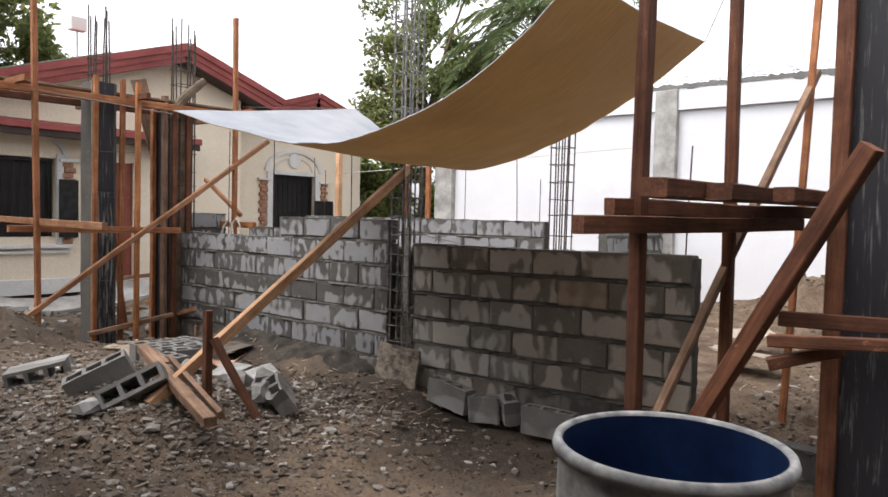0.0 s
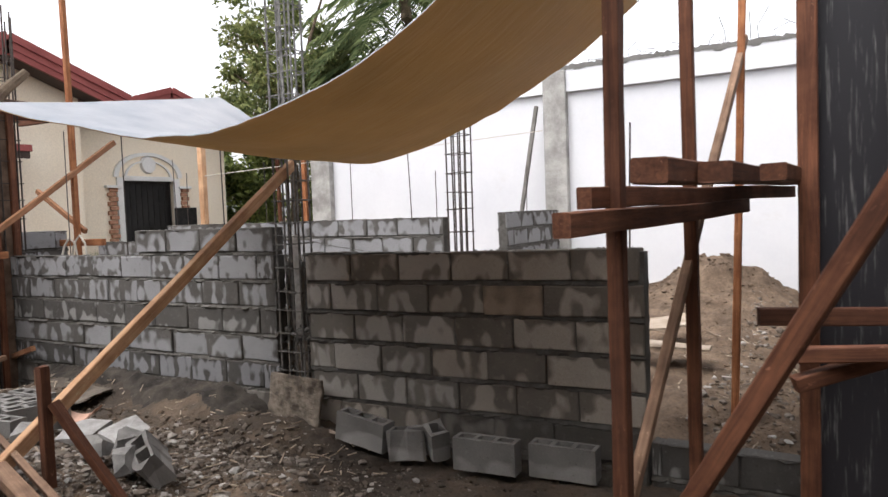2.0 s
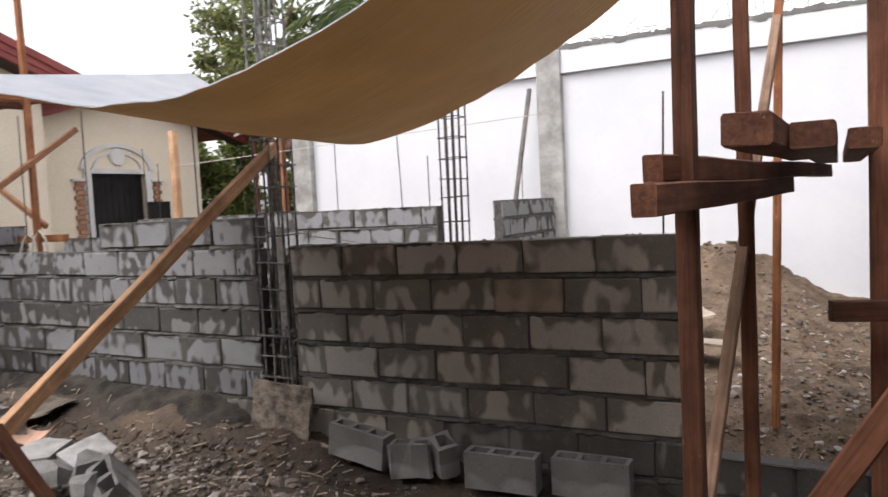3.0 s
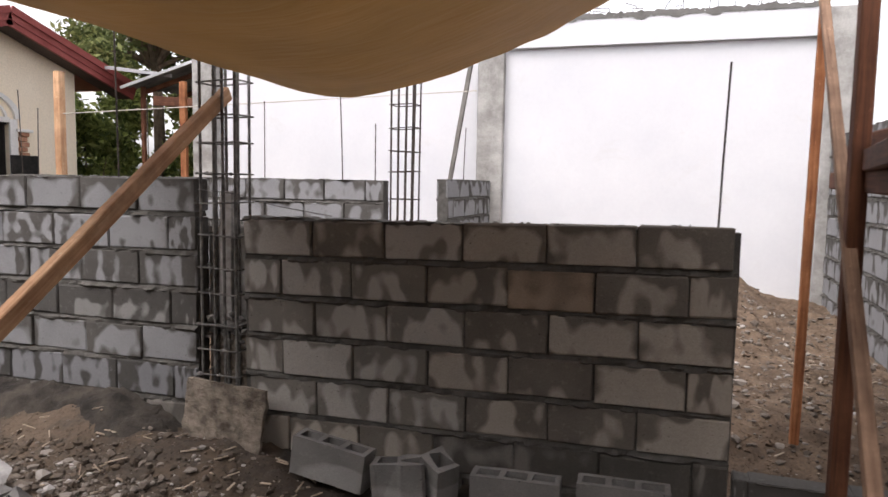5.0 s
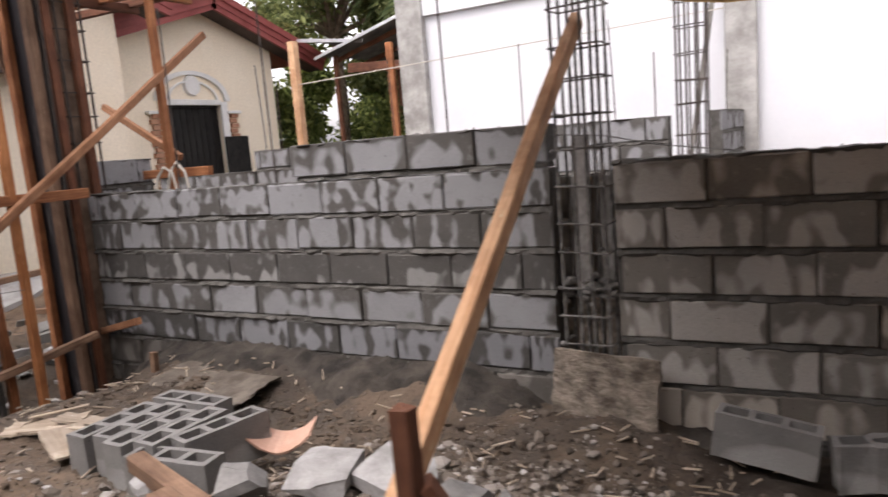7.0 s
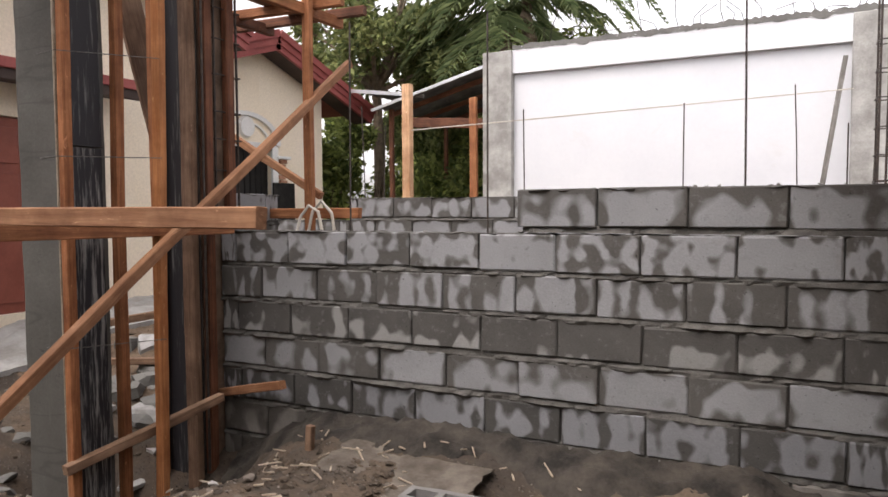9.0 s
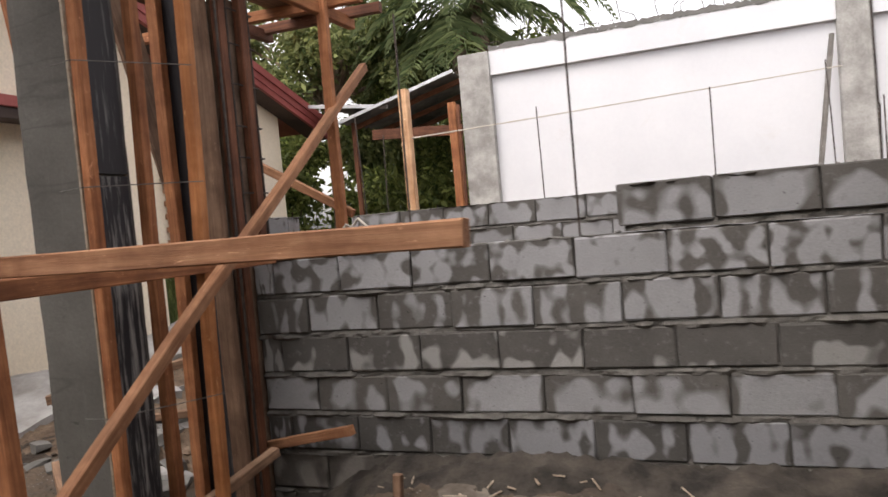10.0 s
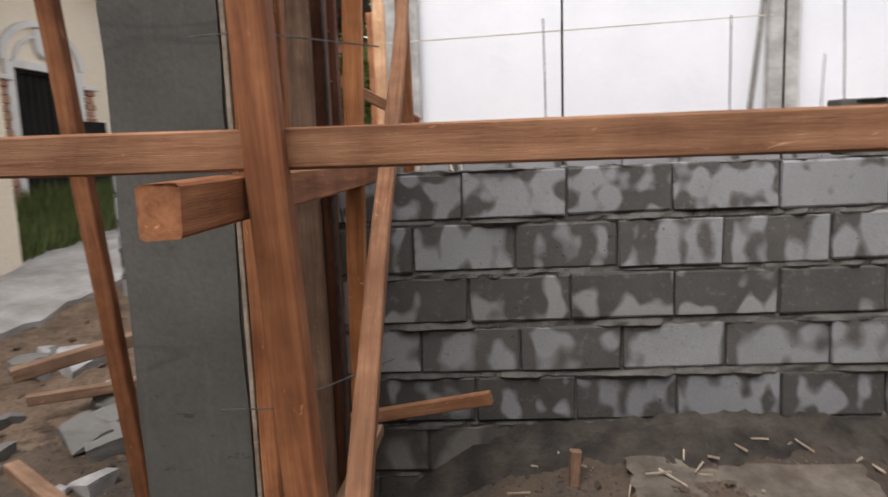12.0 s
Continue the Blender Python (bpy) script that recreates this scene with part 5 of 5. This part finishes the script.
# concrete strip of the yard before the house
bm = bmesh.new()
xs = np.linspace(-7.65, -6.4, 16)
ys = np.linspace(-6.0, 9.0, 90)
grid = [[bm.verts.new((x + 0.05 * noise.noise((y * 1.5, i, 0.0)), y, max(ground_z(x, y) + 0.04, -0.03) + 0.012 * noise.noise((x * 3, y * 3, 5.0)))) for i, x in enumerate(xs)] for y in ys]
for a, b in zip(grid, grid[1:]):
    for k in range(len(xs) - 1):
        bm.faces.new((a[k], a[k + 1], b[k + 1], b[k]))
low = list(bm.verts)
bmesh.ops.extrude_face_region(bm, geom=bm.faces[:])
for v in low:
    v.co.z -= 0.14
bmesh.ops.recalc_face_normals(bm, faces=bm.faces)
solo("yard_slab", bm, M_SLAB, (-6.1, 1.5, 0.0), "dusty grey concrete strip in front of the house", "pavement", kind="structure")

# neighbour's roof and a box on a pole behind the house
nb = thing("neighbour_roof", (-12.6, 1.2, 0.0), "green-edged sheet roof of a house behind", "roof")
bm = bmesh.new()
q = [bm.verts.new(v) for v in ((-11.6, -0.6, 3.75), (-11.6, 2.6, 4.80), (-14.5, 2.6, 4.80), (-14.5, -0.6, 3.75))]
bm.faces.new(q)
bmesh.ops.solidify(bm, geom=bm.faces[:], thickness=0.04)
part("sheet", bm, M_IRON, nb)
stick("edge_strip", (-11.58, -0.6, 3.78), (-11.58, 2.6, 4.83), 0.04, 0.07, simple("green_trim", (0.10, 0.20, 0.13), (0.20, 0.32, 0.24), 3.0, 0.6), nb, "faded green edge strip")
part("wall", boxed((-14.4, -0.5, -0.1), (-11.8, 2.4, 3.72)), M_CREAM, nb)
bx = thing("pole_box", (-11.4, 1.8, 0.0), "pale box on a thin pole behind the roof", "utility box")
part("pole", tube(bmesh.new(), [(-11.4, 1.8, 0.0), (-11.4, 1.8, 4.9), (-11.4, 1.8, 5.2)], 0.02, 6), M_GALV, bx)
part("box", boxed((-11.5, 1.64, 5.12), (-11.3, 1.96, 5.40), 0.015), M_TRIM_WHITE, bx)

# ---- lean-to roof between house and perimeter wall ----
lt = thing("lean_to", (-6.2, 7.3, 0.2), "dark sheet-metal lean-to roof on thin posts", "lean-to")


def corrugated(p00, p10, p01, p11, n, amp):
    bm = bmesh.new()
    rows = []
    for j in range(2):
        a, b = (Vector(p00), Vector(p10)) if j == 0 else (Vector(p01), Vector(p11))
        rows.append([bm.verts.new(a.lerp(b, i / n) + Vector((0, 0, amp * math.sin(i * math.pi / 2)))) for i in range(n + 1)])
    for i in range(n):
        bm.faces.new((rows[0][i], rows[0][i + 1], rows[1][i + 1], rows[1][i]))
    return bm


part("sheet", corrugated((-7.1, 6.9, 2.98), (-7.1, 9.6, 3.05), (-5.1, 6.9, 3.50), (-5.1, 9.6, 3.55), 60, 0.02), M_IRON, lt)
part("sheet", corrugated((-7.6, 7.2, 3.35), (-7.6, 9.6, 3.35), (-6.3, 7.2, 3.20), (-6.3, 9.6, 3.22), 50, 0.02), M_IRON, lt)
stick("rafter", (-7.15, 6.87, 2.95), (-5.05, 6.87, 3.50), 0.03, 0.05, M_GALV, lt, "galvanised edge strip")
stick("rafter", (-8.0, 7.15, 3.40), (-6.3, 7.15, 3.17), 0.03, 0.06, M_GALV, lt, "galvanised edge strip")
for y in (7.3, 8.2, 9.1):
    stick("rafter", (-7.0, y, 2.92), (-5.1, y, 3.42), 0.05, 0.08, M_WOOD_DARK, lt)
stick("beam", (-6.5, 6.95, 2.72), (-5.0, 6.95, 2.62), 0.06, 0.16, M_WOOD_DARK, lt)
for x, y in ((-5.05, 6.95), (-6.95, 7.2), (-5.1, 9.3), (-6.95, 9.3)):
    stick("post", (x, y, 0.0), (x, y, 3.0), 0.07, 0.07, M_WOOD_DARK, lt)

# ---- trees ----


def leaf_cloud(centres, count, size, seed, droop=0.3):
    """Many small bent leaves scattered through a few clumps."""
    rng = np.random.default_rng(seed)
    verts, faces = [], []
    for i in range(count):
        cx, cy, cz, r = centres[rng.integers(len(centres))]
        d = rng.normal(size=3)
        d /= np.linalg.norm(d)
        p = np.array((cx, cy, cz)) + d * r * rng.uniform(0.25, 1.0) ** 0.6 * np.array((1, 1, 0.8))
        a = rng.normal(size=3)
        a[2] -= droop
        a /= np.linalg.norm(a)
        b = np.cross(a, rng.normal(size=3))
        b /= np.linalg.norm(b)
        n = np.cross(a, b)
        s = size * rng.uniform(0.6, 1.4)
        k = len(verts)
        verts += [p, p + a * s * 0.5 + b * s * 0.22 + n * s * 0.06, p + a * s, p + a * s * 0.5 - b * s * 0.22 + n * s * 0.06]
        faces += [(k, k + 1, k + 2), (k, k + 2, k + 3)]
    me = bpy.data.meshes.new("crown")
    me.from_pydata([tuple(v) for v in verts], [], faces)
    return me


def tree(x, y, height, spread, clumps, leaves, size, seed, label, material=None, base=0.0):
    t = thing("tree", (x, y, base), label, "tree")
    rng = random.Random(seed)
    bm = tube(bmesh.new(), [(x, y, base), (x + 0.1, y, base + height * 0.3), (x - 0.05, y + 0.1, base + height * 0.6)], 0.16, 8, 0.09)
    part("trunk", bm, M_BARK, t)
    centres = []
    for k in range(clumps):
        a = rng.uniform(0, 2 * math.pi)
        r = spread * rng.uniform(0.2, 1.0)
        c = (x + r * math.cos(a), y + r * math.sin(a), base + height * rng.uniform(0.5, 1.0), rng.uniform(0.3, 0.75) * spread * 0.45)
        centres.append(c)
        if k % 2 == 0:
            part("limb", tube(bmesh.new(), [(x - 0.03, y + 0.05, base + height * 0.5), ((x + c[0]) / 2, (y + c[1]) / 2, (base + height * 0.5 + c[2]) / 2 + 0.2), c[:3]], 0.06, 6, 0.02), M_BARK, t)
    me = leaf_cloud(centres, leaves, size, seed)
    me.materials.append(material or M_LEAF)
    put("crown", me, Matrix.Identity(4), t)


def palm(x, y, height, fronds, reach, seed, label):
    t = thing("palm_tree", (x, y, 0.1), label, "palm tree")
    rng = random.Random(seed)
    bm = bmesh.new()
    pts = [(x + 0.06 * math.sin(i), y + 0.05 * math.cos(i * 1.3), 0.05 + height * i / 30) for i in range(31)]
    tube(bm, pts, 0.15, 12, 0.12)
    for i, v in enumerate(bm.verts):
        k = (i // 12) % 2
        v.co.x += (v.co.x - x) * 0.12 * k
        v.co.y += (v.co.y - y) * 0.12 * k
    part("trunk", bm, M_BARK, t)
    for f in range(fronds):
        a = 2 * math.pi * f / fronds + rng.uniform(-0.2, 0.2)
        lift = rng.uniform(-0.5, 1.1)
        L = reach * rng.uniform(0.8, 1.1)
        d = Vector((math.cos(a), math.sin(a), 0))
        verts, faces, spine = [], [], []
        n = 34
        for i in range(n + 1):
            u = i / n
            spine.append(Vector((x, y, height)) + d * L * u * (1 - 0.15 * u) + Vector((0, 0, L * (lift * u - (0.55 + 0.5 * lift) * u * u))))
        side_v = d.cross(Vector((0, 0, 1)))
        for i in range(2, n):
            u = i / n
            w = 0.62 * math.sin(math.pi * min(1, 0.12 + u * 0.9)) * rng.uniform(0.8, 1.1)
            for s in (-1, 1):
                p = spine[i]
                tip = p + side_v * s * w * 0.75 + d * w * 0.55 + Vector((0, 0, -w * rng.uniform(0.35, 0.8)))
                mid = p.lerp(tip, 0.5) + Vector((0, 0, 0.05))
                k = len(verts)
                verts += [p, mid + d * 0.022, tip, mid - d * 0.022]
                faces += [(k, k + 1, k + 2), (k, k + 2, k + 3)]
        me = bpy.data.meshes.new("frond")
        me.from_pydata([tuple(v) for v in verts], [], faces)
        me.materials.append(M_PALM)
        fr = put("frond", me, Matrix.Identity(4), t)
        fr["kind"] = "stuff"
        part("frond_stem", tube(bmesh.new(), spine[::4], 0.02, 5, 0.006), M_PALM, fr)


palm(-6.1, 10.4, 5.3, 30, 2.9, 3, "coconut palm with drooping fronds behind the lean-to")
palm(-5.6, 10.3, 6.6, 28, 3.2, 8, "coconut palm rising behind the white wall")
tree(-8.9, 9.8, 7.6, 1.9, 40, 13000, 0.16, 12, "airy broad-leaved tree behind the house")
tree(-8.0, 11.6, 5.6, 1.9, 34, 15000, 0.17, 17, "leafy yellow-green tree behind the lean-to", M_LEAF)
tree(-24.0, 2.6, 9.6, 3.4, 30, 12000, 0.3, 14, "distant leafy tree beyond the house roof")
tree(-24.0, 6.6, 7.3, 2.2, 22, 7000, 0.26, 19, "distant leafy tree beyond the house roof")
tree(-26.0, -3.5, 9.5, 5.0, 24, 8000, 0.4, 15, "distant leafy tree beyond the house roof")
for k, (x, y, hgt) in enumerate(((-8.3, 10.6, 3.6), (-6.9, 10.9, 3.8), (-5.7, 10.0, 3.4), (-8.8, 12.0, 4.5), (-4.9, 8.6, 2.6), (-6.9, 9.3, 2.0), (-6.2, 12.5, 5.0), (-9.6, 8.6, 3.0), (-10.4, 10.5, 4.2), (-7.6, 13.5, 5.5), (-4.7, 12.0, 4.5))):
    t = thing("shrub", (x, y, 0.1), "dense dark green shrub behind the yard", "shrub", "shrubs behind the yard")
    rng = random.Random(30 + k)
    centres = [(x + rng.uniform(-0.8, 0.8), y + rng.uniform(-0.5, 0.5), 0.3 + hgt * rng.random(), rng.uniform(0.35, 0.7)) for _ in range(14)]
    for c in centres[:5]:
        part("stem", tube(bmesh.new(), [(x, y, 0.0), ((x + c[0]) / 2, (y + c[1]) / 2, c[2] * 0.5), c[:3]], 0.025, 5, 0.01), M_BARK, t)
    me = leaf_cloud(centres, 5200, 0.17, 60 + k)
    me.materials.append(M_BUSH)
    put("foliage", me, Matrix.Identity(4), t)

# grass strip beside the yard


def grass(x0, x1, y0, y1, count, seed):
    rng = np.random.default_rng(seed)
    verts, faces = [], []
    for _ in range(count):
        x, y = rng.uniform(x0, x1), rng.uniform(y0, y1)
        z = ground_z(x, y) - 0.01
        a, h = rng.uniform(0, 6.28), rng.uniform(0.12, 0.42)
        w = 0.012
        k = len(verts)
        lx, ly = rng.normal(0, 0.08, 2)
        verts += [(x - w * math.cos(a), y - w * math.sin(a), z), (x + w * math.cos(a), y + w * math.sin(a), z), (x + lx, y + ly, z + h)]
        faces.append((k, k + 1, k + 2))
    me = bpy.data.meshes.new("grass")
    me.from_pydata(verts, [], faces)
    me.materials.append(M_GRASS)
    tagged(new("grass", me), "long green grass beside the concrete strip", "grass", kind="stuff")


grass(-8.18, -7.5, 3.2, 7.8, 12000, 2)

# ---- dark mortar dropped along the foot of the walls ----


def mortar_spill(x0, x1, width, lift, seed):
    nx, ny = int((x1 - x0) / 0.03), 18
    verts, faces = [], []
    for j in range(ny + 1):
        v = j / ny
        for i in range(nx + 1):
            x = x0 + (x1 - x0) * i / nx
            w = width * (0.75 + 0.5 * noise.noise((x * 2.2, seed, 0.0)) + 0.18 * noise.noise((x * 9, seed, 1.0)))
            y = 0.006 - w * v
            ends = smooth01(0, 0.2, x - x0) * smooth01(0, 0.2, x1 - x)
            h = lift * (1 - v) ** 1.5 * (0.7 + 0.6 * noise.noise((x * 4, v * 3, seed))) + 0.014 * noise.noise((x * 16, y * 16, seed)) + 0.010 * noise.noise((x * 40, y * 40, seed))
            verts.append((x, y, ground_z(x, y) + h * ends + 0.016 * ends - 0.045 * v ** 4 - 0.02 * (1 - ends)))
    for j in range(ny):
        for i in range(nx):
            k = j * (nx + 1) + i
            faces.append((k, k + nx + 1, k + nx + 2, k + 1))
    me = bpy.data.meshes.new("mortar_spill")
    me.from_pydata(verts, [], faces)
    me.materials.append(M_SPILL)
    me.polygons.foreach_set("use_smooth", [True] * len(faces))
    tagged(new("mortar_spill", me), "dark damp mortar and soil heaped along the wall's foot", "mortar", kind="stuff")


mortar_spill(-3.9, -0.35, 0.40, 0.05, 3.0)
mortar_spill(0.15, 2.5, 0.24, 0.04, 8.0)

# ---- gravel ----


def gravel(count, seed):
    rng = np.random.default_rng(seed)
    base = bmesh.new()
    bmesh.ops.create_icosphere(base, subdivisions=1, radius=1.0)
    bv = np.array([v.co[:] for v in base.verts])
    bf = [[v.index for v in f.verts] for f in base.faces]
    base.free()
    verts, faces = [], []
    for i in range(count):
        u = rng.random()
        if u < 0.55:
            x, y = rng.normal(-0.55, 0.8), rng.normal(-2.3, 0.55)
        elif u < 0.70:
            x, y = rng.uniform(-4.5, 2.8), rng.uniform(-3.6, -0.55)
        elif u < 0.88:
            x, y = rng.normal(-0.2, 0.5), rng.normal(-1.1, 0.4)
        else:
            x, y = rng.uniform(2.0, 3.7), rng.uniform(0.3, 4.6)
        if y > -0.1 and x < 2.55:
            continue
        s = 0.004 + 0.018 * rng.random() ** 4 + (0.018 if rng.random() < 0.025 else 0)
        k = len(verts)
        q = bv * (1 + 0.3 * rng.normal(size=(len(bv), 1)).clip(-1, 1)) * s * rng.uniform(0.6, 1.3, 3) * np.array((1.2, 1.2, 0.75))
        a = rng.uniform(0, 6.28)
        c, sn = math.cos(a), math.sin(a)
        z = ground_z(x, y) + s * 0.25
        for v in q:
            verts.append((x + c * v[0] - sn * v[1], y + sn * v[0] + c * v[1], z + v[2]))
        faces += [tuple(k + n for n in f) for f in bf]
    me = bpy.data.meshes.new("gravel")
    me.from_pydata(verts, [], faces)
    me.materials.append(M_GRAVEL)
    tagged(new("gravel", me), "loose grey-brown gravel and chips on the soil", "gravel", kind="stuff")


gravel(22000, 6)

# ---- clods, splinters and broken concrete ----


def clods(count, seed):
    rng = np.random.default_rng(seed)
    base = bmesh.new()
    bmesh.ops.create_icosphere(base, subdivisions=1, radius=1.0)
    bv = np.array([v.co[:] for v in base.verts])
    bf = [[v.index for v in f.verts] for f in base.faces]
    base.free()
    verts, faces = [], []
    for i in range(count):
        u = rng.random()
        if u < 0.45:
            x, y = rng.uniform(-4.2, 2.6), rng.uniform(-2.8, -0.35)
        elif u < 0.60:
            x, y = rng.uniform(-3.6, -0.4), -0.40 - abs(rng.normal(0, 0.25))
        elif u < 0.78:
            x, y = rng.uniform(2.0, 3.7), rng.uniform(0.4, 5.1)
        elif u < 0.9:
            x, y = rng.uniform(-6.2, -4.0), rng.uniform(-2.6, 2.0)
        else:
            x, y = rng.normal(1.7, 0.6), rng.normal(4.8, 0.4)
        if y > -0.08 and -4.4 < x < 2.55 and y < 2.8 or y > 5.2:
            continue
        s = 0.003 + 0.02 * rng.random() ** 5
        k = len(verts)
        q = bv * (1 + 0.35 * rng.normal(size=(len(bv), 1)).clip(-1, 1)) * s * rng.uniform(0.7, 1.3, 3) * np.array((1.1, 1.1, 0.7))
        z = ground_z(x, y) + s * 0.2
        verts += [(x + v[0], y + v[1], z + v[2]) for v in q]
        faces += [tuple(k + n for n in f) for f in bf]
    me = bpy.data.meshes.new("clods")
    me.from_pydata(verts, [], faces)
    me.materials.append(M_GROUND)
    tagged(new("clods", me), "crumbled clods of brown soil", "soil clods", kind="stuff")


clods(11000, 44)


def splinters(count, seed):
    rng = np.random.default_rng(seed)
    verts, faces = [], []
    for i in range(count):
        u = rng.random()
        if u < 0.5:
            x, y = rng.uniform(-3.3, 1.0), rng.uniform(-1.4, -0.15)
        elif u < 0.75:
            x, y = rng.uniform(2.2, 3.6), rng.uniform(0.5, 3.5)
        else:
            x, y = rng.uniform(-3.0, 0.8), rng.uniform(-2.8, -1.2)
        L, w = rng.uniform(0.02, 0.11), rng.uniform(0.002, 0.006)
        a, p = rng.uniform(0, 6.28), rng.uniform(-0.3, 0.3)
        z = ground_z(x, y) + 0.018
        d = np.array((math.cos(a), math.sin(a), p)) * L / 2
        n = np.array((-math.sin(a), math.cos(a), 0)) * w
        c = np.array((x, y, z))
        k = len(verts)
        up = np.array((0, 0, 0.006))
        for o in (0 * up, up):
            verts += [tuple(c - d - n + o), tuple(c + d - n * 0.6 + o), tuple(c + d + n * 0.6 + o), tuple(c - d + n + o)]
        faces += [(k, k + 1, k + 2, k + 3), (k + 4, k + 5, k + 6, k + 7), (k, k + 1, k + 5, k + 4), (k + 1, k + 2, k + 6, k + 5), (k + 2, k + 3, k + 7, k + 6), (k + 3, k, k + 4, k + 7)]
    me = bpy.data.meshes.new("wood_chips")
    me.from_pydata(verts, [], faces)
    me.materials.append(M_PLY)
    tagged(new("wood_chips", me), "pale wood splinters scattered on the soil", "wood chips", kind="stuff")


splinters(420, 12)

rng = random.Random(77)
for k in range(76):
    x, y = rng.uniform(-6.0, -4.35), rng.uniform(-1.4, 1.3)
    size = rng.uniform(0.08, 0.26) if k < 34 else rng.uniform(0.05, 0.15)
    lump(x, y, ground_z(x, y) + size * 0.12, size, 100 + k, "angular piece of broken grey concrete on the soil", (M_CONC, M_STONE, M_CONC)[k % 3], (1.2, 0.8, rng.uniform(0.3, 0.6)), rng.uniform(0, 180), rng.uniform(-12, 12))
for k, (a, b) in enumerate((((-5.6, 0.4, 0.10), (-4.5, 0.9, 0.12)), ((-5.2, -0.3, 0.08), (-4.4, -0.9, 0.06)), ((-5.05, -0.44, 0.50), (-4.35, 0.1, 0.63)), ((-5.0, 0.9, 0.25), (-4.45, 0.35, 0.32)))):
    tagged(stick("timber", a, b, 0.06, 0.05, M_WOOD_GREY), "muddy timber offcut among broken concrete", "timber")

# ---- the bricks and blocks ----
BRICK = to_mesh("brick", boxed((0, -0.5, 0), (0.05, 0.5, 0.072), 0.006), M_BRICK)
for house_ob, x, y, z, w in BRICKS:
    put("brick", BRICK, Matrix.LocRotScale((x, y, z), None, (1, w, 1)), house_ob)

rng = random.Random(21)
for wall, a, b, centre, y_mid, kind, turn in LAID:
    x = (a + b) / 2
    sx = (b - a) / 0.402
    m = Matrix.LocRotScale((x, y_mid + rng.uniform(-0.006, 0.005), centre(x) + rng.uniform(-0.004, 0.004)), Euler((rng.uniform(-0.02, 0.02), math.atan(-(centre(x + 0.1) - centre(x - 0.1)) / 0.2), rng.uniform(-0.008, 0.008))), (sx, 1, 1))
    if wall is wall_r and abs(x - 1.645) < 0.12 and 0.8 < centre(x) < 1.0:
        kind = 5
    # lighter blocks towards the cage: the brighter light there painted into their colour
    elif wall is wall_r and rng.random() > smooth01(0.3, 1.7, x):
        kind = 6 if kind == 3 else 3
    put("block", rng.choice(BLOCKS[kind]), (turn or Matrix.Identity(4)) @ m, wall)
